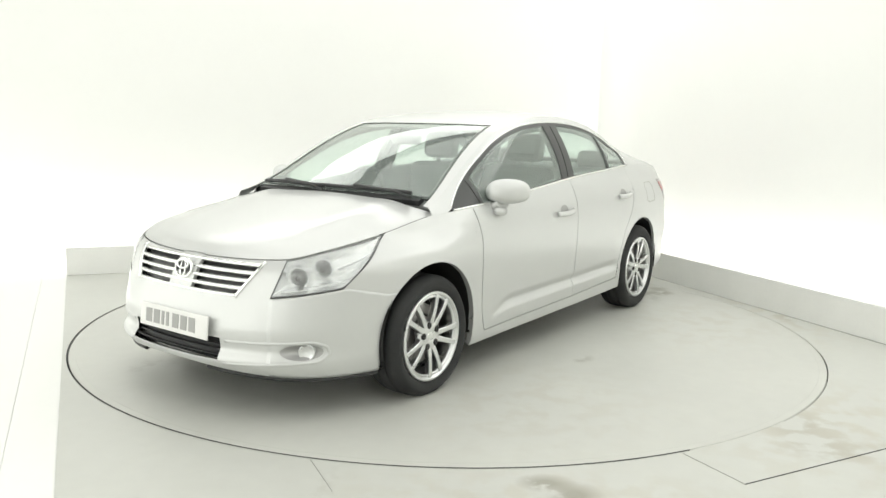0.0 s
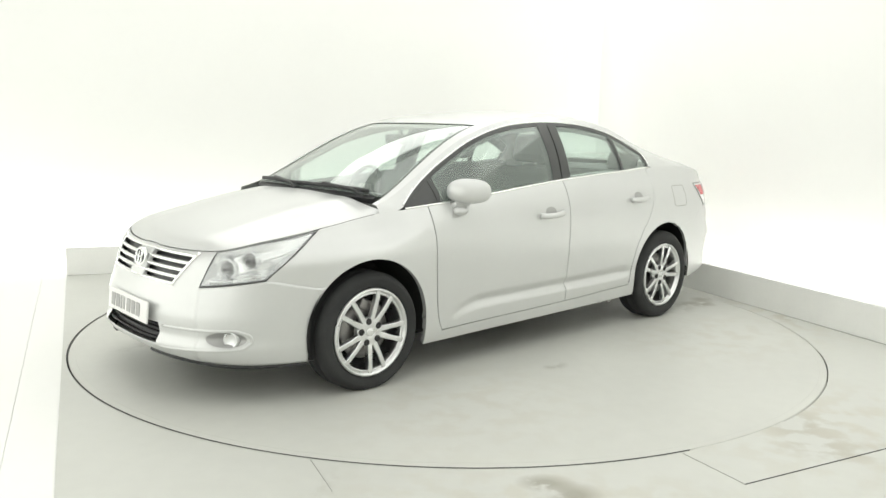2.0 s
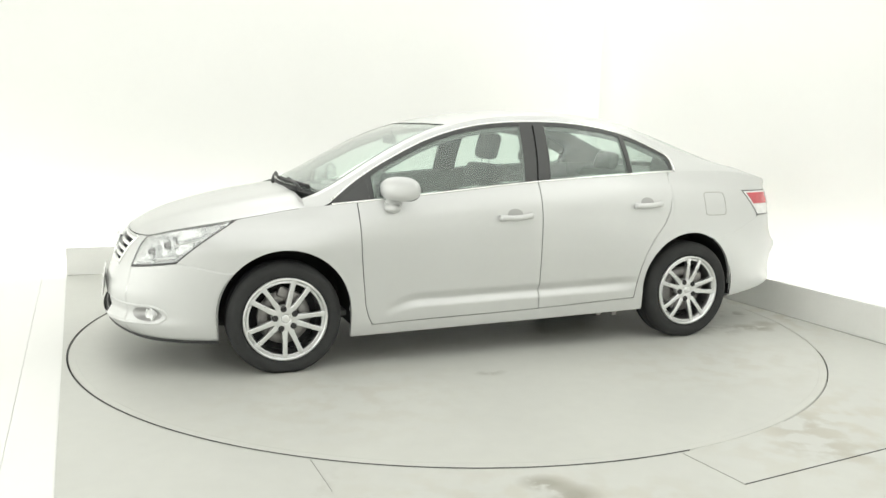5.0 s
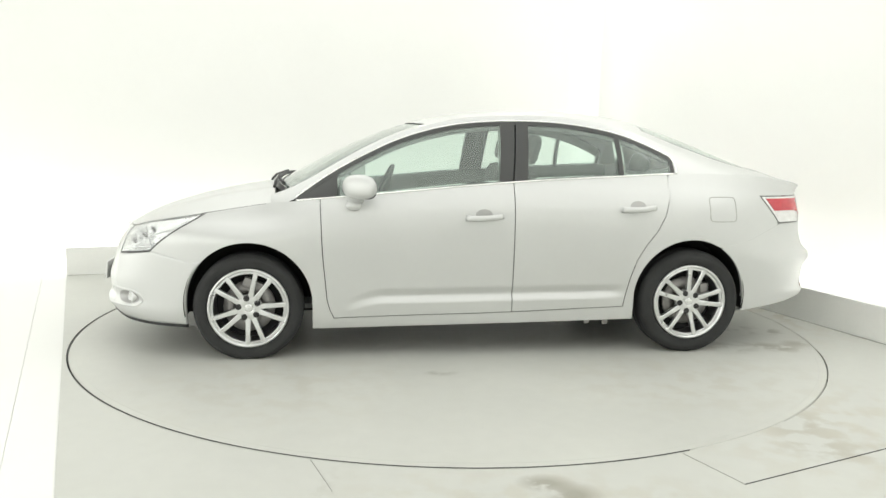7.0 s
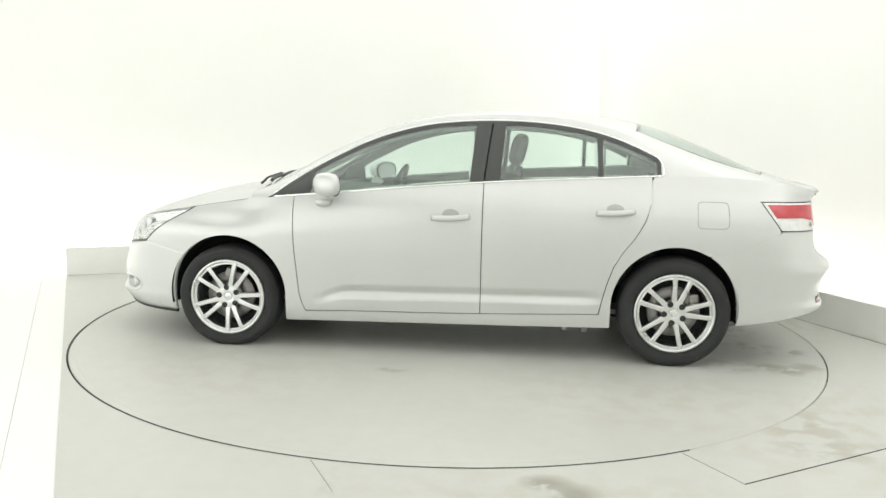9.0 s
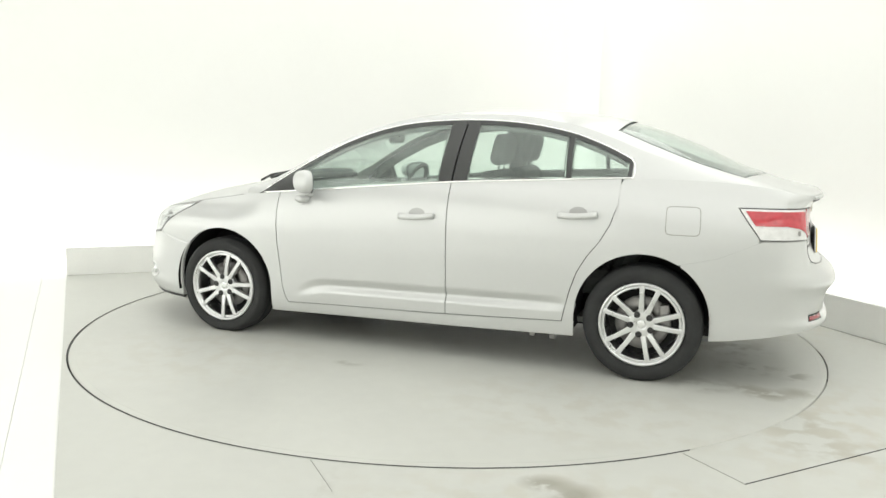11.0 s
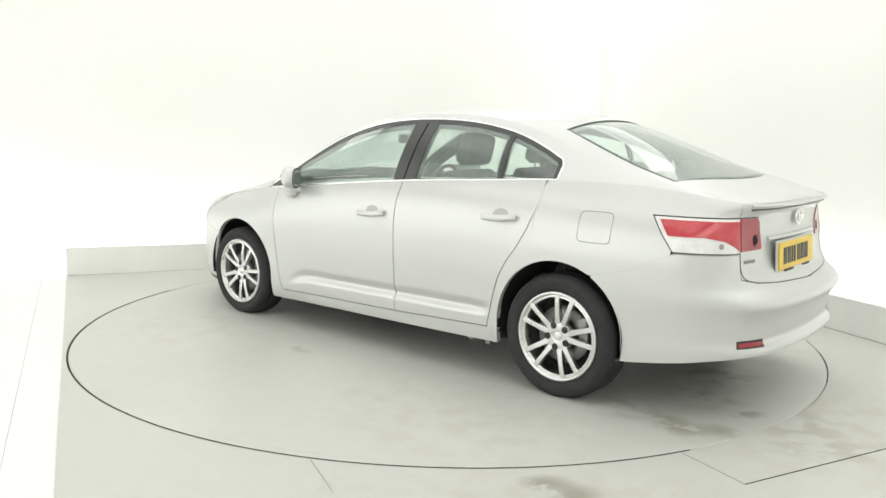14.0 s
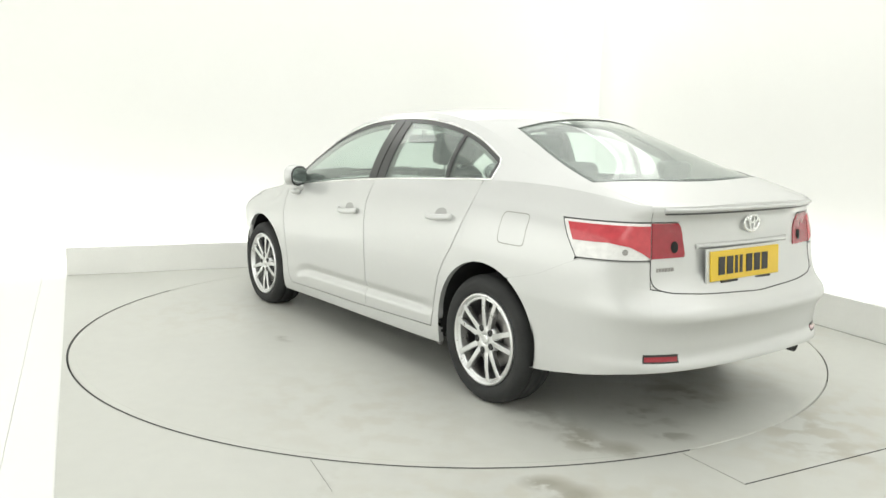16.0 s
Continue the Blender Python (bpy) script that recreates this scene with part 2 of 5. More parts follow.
def turntable():
    root = new("turntable")
    tagged(root, "pale grey round turntable flush with the floor", "turntable")
    for name, prof in (("deck", [(0.0005, 0), (1.2, 0), (RING - 0.048, 0), (RING - 0.048, -0.06)]),
                       ("edge_ring", [(RING - 0.0475, -0.05), (RING - 0.0475, 0.0), (RING - 0.010, 0), (RING - 0.006, -0.003), (RING - 0.004, -0.008), (RING - 0.004, -0.06)])):
        bm = bmesh.new()
        lathe(bm, prof, Matrix(), 144)
        bmesh.ops.recalc_face_normals(bm, faces=bm.faces[:])
        top_face = max(bm.faces, key=lambda f: f.calc_center_median().z + 0.001 * abs(f.normal.z))
        if top_face.normal.z < 0:
            bmesh.ops.reverse_faces(bm, faces=bm.faces[:])
        for f in bm.faces:
            f.smooth = False
        part(name, bm, DISC, root)
    return root


def walls():
    inv_h = CEILING

    def wall(name, p, q, label, offset=0.0):
        bm = bmesh.new()
        p, q = Vector(p), Vector(q)
        d = (q - p).normalized()
        nrm = Vector((d.y, -d.x, 0))
        a, b = p, q
        c, e = q + nrm * 0.12, p + nrm * 0.12
        lo, hi = -0.07, inv_h
        v = [bm.verts.new(BAY @ Vector((*w.xy, h))) for h in (lo, hi) for w in (a, b, c, e)]
        for f in ((0, 1, 2, 3), (4, 5, 6, 7), (0, 1, 5, 4), (1, 2, 6, 5), (2, 3, 7, 6), (3, 0, 4, 7)):
            bm.faces.new([v[i] for i in f])
        bmesh.ops.recalc_face_normals(bm, faces=bm.faces[:])
        return tagged(part(name, bm, WALL), label, "wall", kind="structure")

    # back and side are one sheet with a rounded corner
    bm = bmesh.new()
    line = [Vector((BAY_WIDTH + 2.6, -TROUGH, 0))]
    r = 0.28
    for a in np.linspace(0, math.pi / 2, 22):
        line.append(Vector((-TROUGH + r - r * math.sin(a), -TROUGH + r - r * math.cos(a), 0)))
    line.append(Vector((-TROUGH, BAY_DEPTH, 0)))
    fine = [line[0] + (line[1] - line[0]) * u for u in np.linspace(0, 1, 13)[:-1]] + line[1:-1] + [line[-2] + (line[-1] - line[-2]) * u for u in np.linspace(0, 1, 13)]
    skins = []
    for off in (0.0, 0.1):
        cols = []
        for k, p in enumerate(fine):
            d = (fine[min(k + 1, len(fine) - 1)] - fine[max(k - 1, 0)]).normalized()
            w = p + Vector((-d.y, d.x, 0)) * off
            cols.append([bm.verts.new(BAY @ Vector((w.x, w.y, z))) for z in np.linspace(-0.07, CEILING, 7)])
        skins.append(cols)
        for c, d in zip(cols[:-1], cols[1:]):
            for k in range(6):
                f = bm.faces.new((c[k], d[k], d[k + 1], c[k + 1]))
                f.smooth = True
    for k in range(len(fine) - 1):
        for e in (0, 6):
            bm.faces.new((skins[0][k][e], skins[0][k + 1][e], skins[1][k + 1][e], skins[1][k][e]))
    ob = part("wall_back", bm, WALL)
    tagged(ob, "white seamless studio wall with a rounded corner", "wall", kind="structure")
    wall("wall_left", (BAY_WIDTH + 2.6, BAY_DEPTH, 0), (BAY_WIDTH + 2.6, -TROUGH, 0), "plain white studio side wall")
    wall("wall_front", (-TROUGH, BAY_DEPTH, 0), (BAY_WIDTH + 2.6, BAY_DEPTH, 0), "plain white wall that closes the studio")
    bm = bmesh.new()
    box(bm, (BAY_WIDTH / 2 + 1.1, BAY_DEPTH / 2, CEILING + 0.06), (BAY_WIDTH + 3.4, BAY_DEPTH + 0.9, 0.12), BAY)
    ob = part("ceiling", bm, material("grey_ceiling_paint", (0.38, 0.38, 0.37), 0.8, vary=0.05))
    tagged(ob, "plain grey studio ceiling", "ceiling", kind="structure")


def kerbs():
    for name, c, size, label in (
            ("kerb_back", (BAY_WIDTH / 2, -0.02, KERB_H / 2), (BAY_WIDTH, 0.04, KERB_H), "low grey kerb board along the back wall"),
            ("kerb_right", (-0.02, BAY_DEPTH / 2, KERB_H / 2), (0.04, BAY_DEPTH + 0.06, KERB_H), "low grey kerb board along the side wall")):
        bm = bmesh.new()
        box(bm, c, size, BAY, 0.004)
        tagged(part(name, bm, KERB), label, "kerb", kind="structure")
    bm = bmesh.new()
    for a, b in ((0.003, 0.2055), (0.2075, 2.58)):
        bm2 = [(BAY_WIDTH + a, -TROUGH), (BAY_WIDTH + b, -TROUGH), (BAY_WIDTH + b - 0.043 * BAY_DEPTH, BAY_DEPTH), (BAY_WIDTH + a - 0.043 * BAY_DEPTH, BAY_DEPTH)]
        lo, hi = [[bm.verts.new(BAY @ Vector((x, y, z))) for x, y in bm2] for z in (-0.065, -0.004)]
        bm.faces.new(hi)
        bm.faces.new(lo[::-1])
        for k in range(4):
            bm.faces.new((lo[k], lo[(k + 1) % 4], hi[(k + 1) % 4], hi[k]))
    bmesh.ops.recalc_face_normals(bm, faces=bm.faces[:])
    tagged(part("side_floor", bm, WALL), "bright white floor beside the turntable bay", "floor", kind="structure")


def seams():
    """Joints between the floor sheets."""
    for p, q, w in (((1.19, -2.53), (3.05, -1.56), 0.004), ((1.03, -2.24), (1.19, -2.53), 0.0018), ((-0.55, -2.40), (-0.42, -2.68), 0.0011)):
        bm = bmesh.new()
        p, q = Vector((*p, 0)), Vector((*q, 0))
        d = q - p
        box(bm, (0, 0, 0), (d.length, w, 0.004), Matrix.Translation((p + q) / 2 + Vector((0, 0, 0.0))) @ Matrix.Rotation(math.atan2(d.y, d.x), 4, "Z"))
        tagged(part("floor_joint", bm, SEAM if w > 0.0035 else FAINT), "thin dark joint between floor sheets", "floor joint", kind="structure")


def kerb_dirt():
    """Broken line of dirt along the foot of the side kerb."""
    rng = random.Random(4)
    y = 3.15
    while y < 6.4:
        run, w = rng.uniform(0.12, 0.5), rng.uniform(0.003, 0.008)
        bm = bmesh.new()
        box(bm, (w / 2 + 0.0005, y + run / 2, 0.0012), (w, run, 0.0024), BAY)
        tagged(part("floor_joint", bm, FAINT), "dirty joint along the foot of the kerb", "floor joint", kind="structure")
        y += run + rng.uniform(0.0, 0.10)


def ring_filler(a0, a1, width):
    """A floor-coloured strip that closes part of the joint round the turntable."""
    bm = bmesh.new()
    rows = [[bm.verts.new((r * math.cos(q), r * math.sin(q), -0.0012)) for r in (RING + 0.0052 - width, RING + 0.0052)] for q in np.radians(np.linspace(a0, a1, 60))]
    for p, q in zip(rows[:-1], rows[1:]):
        bm.faces.new((p[0], p[1], q[1], q[0]))
    tagged(part("floor_joint", bm, FLOOR), "floor-coloured strip in the joint round the turntable", "floor joint", kind="structure")


def ring_gap(a0, a1):
    """A flat dark strip along the open part of the joint between floor and turntable."""
    bm = bmesh.new()
    t = np.radians(np.linspace(a0, a1, 90))
    for z, r0, r1 in ((0.0012, RING - 0.0045, RING + 0.0045),):
        rows = [[bm.verts.new((r * math.cos(q), r * math.sin(q), z)) for r in (r0, r1)] for q in t]
        for p, q in zip(rows[:-1], rows[1:]):
            bm.faces.new((p[0], p[1], q[1], q[0]))
    tagged(part("floor_joint", bm, SEAM), "dark curved joint round the turntable", "floor joint", kind="structure")


bay_floor()
ring_gap(159, 296)
ring_filler(296, 312, 0.0094)
ring_filler(312, 347, 0.0045)
ring_filler(347, 519, 0.0094)
seams()
disc = turntable()
walls()
kerbs()
kerb_dirt()

# ---- body form ----
def hermite(xs, ys):
    """A smooth curve through a few knots."""
    xs, ys = np.array(xs, float), np.array(ys, float)
    d = np.diff(ys) / np.diff(xs)
    m = np.concatenate([[d[0]], (d[:-1] * np.diff(xs)[1:] + d[1:] * np.diff(xs)[:-1]) / (xs[2:] - xs[:-2]), [d[-1]]])

    def f(x):
        x = np.clip(x, xs[0], xs[-1])
        i = np.clip(np.searchsorted(xs, x) - 1, 0, len(xs) - 2)
        h = xs[i + 1] - xs[i]
        u = (x - xs[i]) / h
        return ((1 + 2 * u) * (1 - u) ** 2 * ys[i] + u * (1 - u) ** 2 * h * m[i]
                + u * u * (3 - 2 * u) * ys[i + 1] + u * u * (u - 1) * h * m[i + 1])
    return f


# the widest outline seen from above, from the nose round the side to the tail
OUT_X = [-2.300, -2.288, -2.240, -2.135, -1.985, -1.80, -1.55, -1.32, -1.10, -0.40, 0.40, 1.10, 1.55, 1.85, 2.08, 2.23, 2.320, 2.358, 2.370]
OUT_Y = [0.0, 0.240, 0.450, 0.645, 0.770, 0.841, 0.886, 0.901, 0.905, 0.903, 0.903, 0.899, 0.885, 0.855, 0.800, 0.700, 0.520, 0.270, 0.0]
_l = np.concatenate([[0], np.cumsum(np.hypot(np.diff(OUT_X), np.diff(OUT_Y)))])
_fx, _fy = hermite(_l, OUT_X), hermite(_l, OUT_Y)
_s = np.linspace(0, _l[-1], 1200)
_x, _y = _fx(_s), _fy(_s)
_x, _y = [np.convolve(np.pad(a, 20, mode="edge") if k else np.concatenate([a[20:0:-1], a, a[-2:-22:-1]]), np.ones(41) / 41, "valid") for k, a in ((0, _x), (0, _y))]
_y[0] = _y[-1] = 0.0
_tx, _ty = np.gradient(_x), np.gradient(_y)
_n = np.hypot(_tx, _ty)
_nx, _ny = -_ty / _n, _tx / _n
LEN = _l[-1]

side_in = hermite([0.10, 0.20, 0.27, 0.33, 0.40, 0.50, 0.65, 0.80, 0.90, 0.96, 1.02, 1.12, 1.20], [0.085, 0.036, 0.024, 0.020, 0.018, 0.012, 0.003, 0.006, 0.028, 0.055, 0.092, 0.145, 0.20])
front_in = hermite([0.12, 0.19, 0.25, 0.285, 0.33, 0.38, 0.43, 0.50, 0.58, 0.65, 0.70, 0.74, 0.80, 0.90, 1.0], [0.19, 0.085, 0.016, 0.0, 0.026, 0.020, 0.018, 0.04, 0.07, 0.10, 0.13, 0.17, 0.28, 0.45, 0.6])
rear_in = hermite([0.15, 0.24, 0.33, 0.365, 0.40, 0.445, 0.52, 0.545, 0.575, 0.61, 0.66, 0.72, 0.85, 0.96, 0.995, 1.022, 1.05, 1.08, 1.14], [0.22, 0.09, 0.036, 0.028, 0.050, 0.050, 0.034, 0.019, 0.0, 0.010, 0.075, 0.125, 0.155, 0.158, 0.148, 0.116, 0.114, 0.16, 0.27])


shoulder = hermite([-2.30, -2.0, -1.6, -1.3, -1.06, -0.8, -0.6, 2.3], [0.24, 0.24, 0.225, 0.22, 0.10, 0.02, 0.0, 0.0])


def skin(s, z):
    """The lower body's outer surface at s metres round the outline and height z (left side: y < 0)."""
    s, z = np.broadcast_arrays(np.asarray(s, float), np.asarray(z, float))
    x, y = np.interp(s, _s, _x), np.interp(s, _s, _y)
    nx, ny = np.interp(s, _s, _nx), np.interp(s, _s, _ny)
    k = np.hypot(nx, ny)
    nx, ny = nx / k, ny / k
    u = np.clip((z - 0.60) / 0.26, 0, 1)
    ze = z + shoulder(x) * u * u * (3 - 2 * u)
    fade = np.clip((x + 0.80) / 0.22, 0, 1) * np.clip((0.94 - x) / 0.14, 0, 1)
    zc = 0.360 + 0.030 * (x + 0.8) / 1.8 - 0.045 * np.clip((-0.56 - x) / 0.20, 0, 1) ** 2
    a, b = np.clip((zc + 0.060 - z) / 0.060, 0, 1), np.clip((zc + 0.010 - z) / 0.046, 0, 1)
    c = np.clip((zc - 0.03 - z) / 0.07, 0, 1)
    groove = fade * (0.022 * a * a * (3 - 2 * a) - 0.025 * (0.5 * b + 0.5 * b * b * (3 - 2 * b)) + 0.003 * c)
    hollow = np.clip(1.25 - np.hypot((s - 0.745) / 0.100, (z - 0.337) / 0.036), 0, 1)      # round the fog lamp
    groove = groove + 0.026 * hollow * hollow * (3 - 2 * hollow)
    d = ny * ny * (side_in(ze) + groove) + nx * nx * 0.026 * hollow * hollow * (3 - 2 * hollow) + nx * nx * np.where(nx < 0, front_in(z), rear_in(z))
    return np.stack([x - nx * d, -np.maximum(y - ny * d, 0), z], -1)


def s_x(x):
    """Where the outline reaches x."""
    return np.interp(x, _x, _s)


def s_front(y):
    return np.interp(y, _y[:500], _s[:500])


def s_rear(y):
    return np.interp(-y, -_y[700:], _s[700:])


# greenhouse: belt, roof edge and centre line along the car
belt_z = hermite([-1.30, -1.06, -0.50, 0.21, 0.89, 1.16, 1.45, 1.75, 2.00, 2.20], [0.905, 0.928, 0.982, 1.048, 1.090, 1.106, 1.115, 1.108, 1.085, 1.055])
def belt_y(x):
    return -skin(s_x(x), belt_z(x))[..., 1]


cant_z = hermite([-1.30, -1.12, -0.95, -0.83, -0.50, -0.15, 0.27, 0.74, 0.95, 1.10, 1.30, 1.55, 1.80, 2.05], [0.930, 0.985, 1.070, 1.140, 1.310, 1.415, 1.452, 1.427, 1.384, 1.335, 1.258, 1.185, 1.135, 1.085])
cant_y = hermite([-1.30, -1.12, -0.83, -0.50, -0.15, 0.27, 0.74, 1.10, 1.30, 1.55, 1.80, 2.05], [0.755, 0.722, 0.672, 0.630, 0.602, 0.592, 0.594, 0.607, 0.620, 0.642, 0.662, 0.650])
roof_z = hermite([-1.36, -1.25, -1.10, -0.83, -0.44, -0.05, 0.34, 0.75, 1.165, 1.60, 1.82, 2.045, 2.23], [0.955, 0.99, 1.068, 1.212, 1.375, 1.458, 1.490, 1.485, 1.431, 1.288, 1.190, 1.104, 1.062])
win_z = hermite([-1.10, -1.02, -0.83, -0.66, -0.49, -0.32, -0.15, 0.06, 0.27, 0.56, 0.74, 0.925, 1.115, 1.231, 1.30], [0.925, 0.985, 1.110, 1.202, 1.282, 1.340, 1.380, 1.405, 1.414, 1.404, 1.381, 1.340, 1.269, 1.214, 1.18])


def side(x, z):
    """The greenhouse's side at x and height z."""
    x, z = np.broadcast_arrays(np.asarray(x, float), np.asarray(z, float))
    zb, zc = belt_z(x), cant_z(x)
    w = (z - zb) / np.maximum(zc - zb, 0.02)
    y = belt_y(x) * (1 - w) + cant_y(x) * w + 0.030 * 4 * w * (1 - w) * np.clip((zc - zb) / 0.35, 0, 1)
    return np.stack([x, -y, z], -1)


def top(x, q):
    """Roof and screens: q from 0 on the centre line to 1 at the roof's edge."""
    x, q = np.broadcast_arrays(np.asarray(x, float), np.asarray(q, float))
    zc, zr = cant_z(x), roof_z(x)
    k = 1 - np.abs(q) ** 2.3
    return np.stack([x, -cant_y(x) * q, zc + (zr - zc) * k], -1)


# bonnet and boot: between the shoulder lines
hood_edge_z = hermite([0, 0.3, 0.54, 0.668, 0.9, 1.242, 1.45, 1.70], [0.735, 0.738, 0.745, 0.753, 0.793, 0.846, 0.878, 0.918])
_e = np.linspace(0, 1.70, 300)
_edge = skin(_e, hood_edge_z(_e))
_edge[:, 0] = np.maximum.accumulate(_edge[:, 0] + np.arange(300) * 1e-7)
hood_mid_z = hermite([-2.16, -2.12, -2.06, -1.84, -1.58, -1.32, -1.20], [0.725, 0.748, 0.782, 0.866, 0.934, 0.980, 0.995])


def hood(x, q):
    """The bonnet at x, q from 0 in the middle to 1 at its edge."""
    x, q = np.broadcast_arrays(np.asarray(x, float), np.asarray(q, float))
    ye, ze = np.interp(x, _edge[:, 0], -_edge[:, 1]), np.interp(x, _edge[:, 0], _edge[:, 2])
    zm = np.maximum(hood_mid_z(x), ze)
    k = 1 - np.abs(q) ** 2.2
    rib = 0.010 * np.exp(-((np.abs(q) - 0.62) / 0.13) ** 2) * np.clip((x + 2.1) / 0.5, 0, 1)
    return np.stack([x, -ye * q, ze + (zm - ze) * k + rib], -1)
# ---- end form ----

# ---- the car ----
car = new("car")
tagged(car, "silver four-door saloon car with alloy wheels on the turntable", "car")
FLIP = np.array([1.0, -1.0, 1.0])
BOTH = (np.array([1.0, 1.0, 1.0]), FLIP)
A_F, A_R = (-1.347, 0.326, 0.366), (1.342, 0.350, 0.364)      # wheel arches: x, z, radius


def lin(n):
    return np.linspace(0, 1, n)


def field(f, n, m):
    """A grid of points f(a, b) over the unit square."""
    a, b = np.meshgrid(lin(n), lin(m), indexing="ij")
    return f(a, b)


def knots(xs, ys):
    return lambda v: np.interp(v, xs, ys)


def skin_field(sl, sr, zl, zh, n, m, lift=0.0):
    """A piece of the lower body between two upright lines s(z) and two level lines z(s)."""
    a, b = np.meshgrid(lin(n), lin(m), indexing="ij")
    s = np.full(a.shape, 0.0) + (sl(0.6) + (sr(0.6) - sl(0.6)) * a)
    for _ in range(4):
        z = zl(s) + (zh(s) - zl(s)) * b
        s = sl(z) + (sr(z) - sl(z)) * a
    P = skin(s, z)
    if lift:
        P = P + skin_normal(s, z) * lift
    return P


def skin_normal(s, z):
    e = 0.004
    n = np.cross(skin(s + e, z) - skin(s - e, z), skin(s, z + e) - skin(s, z - e))
    n /= np.maximum(np.linalg.norm(n, axis=-1, keepdims=True), 1e-9)
    p = skin(s, z) - np.array([0.0, 0.0, 0.6])
    return n * np.sign((n * p).sum(-1, keepdims=True))


def const(v):
    return lambda q: np.full(np.shape(q), float(v)) if np.ndim(q) else float(v)


def arch(x, a):
    return a[1] + np.sqrt(np.maximum(a[2] ** 2 - (x - a[0]) ** 2, 0))


def arch_front_edge(z):
    return A_F[0] - np.sqrt(np.maximum(A_F[2] ** 2 - np.maximum(z - A_F[1], 0) ** 2, 0))


def arch_rear_edge(z):
    return A_R[0] + np.sqrt(np.maximum(A_R[2] ** 2 - np.maximum(z - A_R[1], 0) ** 2, 0))


sill_top = hermite([-1.0, -0.86, 0.20, 0.91, 1.05], [0.236, 0.242, 0.270, 0.298, 0.302])
sill_low = hermite([-1.0, -0.5, 0.5, 1.05], [0.176, 0.186, 0.206, 0.220])
cut_front = knots([0.20, 0.243, 0.29, 0.353, 0.623, 0.904, 1.0], [-0.835, -0.857, -0.880, -0.897, -0.923, -0.936, -0.938])
cut_rear = knots([0.25, 0.302, 0.374, 0.48, 0.587, 0.68, 0.763, 0.86, 0.973, 1.101, 1.2], [0.905, 0.911, 0.925, 0.950, 0.985, 1.038, 1.102, 1.155, 1.190, 1.196, 1.196])
GAP = 0.0026


def both(name, make, mat, label="", parent=None):
    """One part on each side of the car."""
    obs = []
    for f in BOTH:
        bm = bmesh.new()
        make(bm, f)
        obs.append(part(name, bm, mat, parent or car, label))
    return obs


def sx(fx, off=0.0):
    return lambda z: s_x(fx(z) + off)


def edge_top(s):
    return belt_z(np.interp(s, _s, _x))


def of_x(f):
    return lambda s: f(np.interp(s, _s, _x))


# doors
def front_door(bm, f):
    sheet(bm, skin_field(sx(cut_front, GAP), sx(const(0.212), -GAP), of_x(lambda x: sill_top(x) + GAP), edge_top, 48, 96) * f, 0.022)


def rear_door(bm, f):
    sheet(bm, skin_field(sx(const(0.212), GAP), sx(cut_rear, -GAP), of_x(lambda x: sill_top(x) + GAP), edge_top, 42, 96) * f, 0.022)


doors_front = both("front_door", front_door, PAINT)
doors_rear = both("rear_door", rear_door, PAINT)


def fender(bm, f):
    # over the arch
    xs = A_F[0] - A_F[2] * np.cos(np.linspace(0.0, math.pi, 60))
    top_of = lambda s: np.where(np.interp(s, _s, _x) < -1.235, hood_edge_z(s), edge_top(s))
    rows = []
    for x in xs:
        s = float(s_x(x))
        hi = float(top_of(np.array(s)))
        lo = float(arch(x, A_F))
        if x < -1.5:
            lo = max(lo, float(LAMP_LOW(s)))
        if s < 1.262:
            hi = min(hi, float(LAMP_EDGE(s)) - 0.003)
        z = lo + (hi - lo) * lin(26) ** 0.9
        rows.append(skin(np.full(26, s), z))
    sheet(bm, np.array(rows) * f, 0.03)
    # between the arch and the door
    x1 = A_F[0] + A_F[2]
    sheet(bm, skin_field(sx(const(x1)), sx(cut_front, -GAP), of_x(sill_low), edge_top, 8, 44) * f, 0.03)
    # ahead of the arch, behind the headlamp
    sheet(bm, skin_field(const(0.954), sx(const(A_F[0] - A_F[2])), LAMP_LOW, lambda s: LAMP_EDGE(s) - 0.003, 16, 20) * f, 0.02)


LAMP_LOW = knots([0.58, 0.75, 0.95, 1.02, 1.20], [0.583, 0.602, 0.629, 0.615, 0.575])
LAMP_EDGE = knots([0.95, 1.01, 1.055, 1.127, 1.185, 1.262], [0.629, 0.680, 0.715, 0.765, 0.800, 0.847])
both("fender", fender, PAINT)


def sill(bm, f):
    P = skin_field(sx(const(A_F[0] + A_F[2] + 0.0)), sx(const(A_R[0] - A_R[2])), of_x(sill_low), of_x(lambda x: sill_top(x) - GAP), 50, 8) * f
    sheet(bm, P, 0.03)


both("sill", sill, PAINT)

BUMP_TOP_R = knots([4.40, 4.60, 4.82, 5.168, 5.1685, 5.24, 5.30, 5.50, 5.87], [0.665, 0.715, 0.815, 0.817, 0.700, 0.690, 0.680, 0.667, 0.655])
TAIL_FRONT = knots([0.80, 0.825, 0.90, 0.975, 1.0], [4.80, 4.805, 4.75, 4.700, 4.69])
DECK_EDGE = knots([4.6, 4.95, 5.17, 5.5, 5.87], [1.102, 1.078, 1.050, 1.045, 1.047])


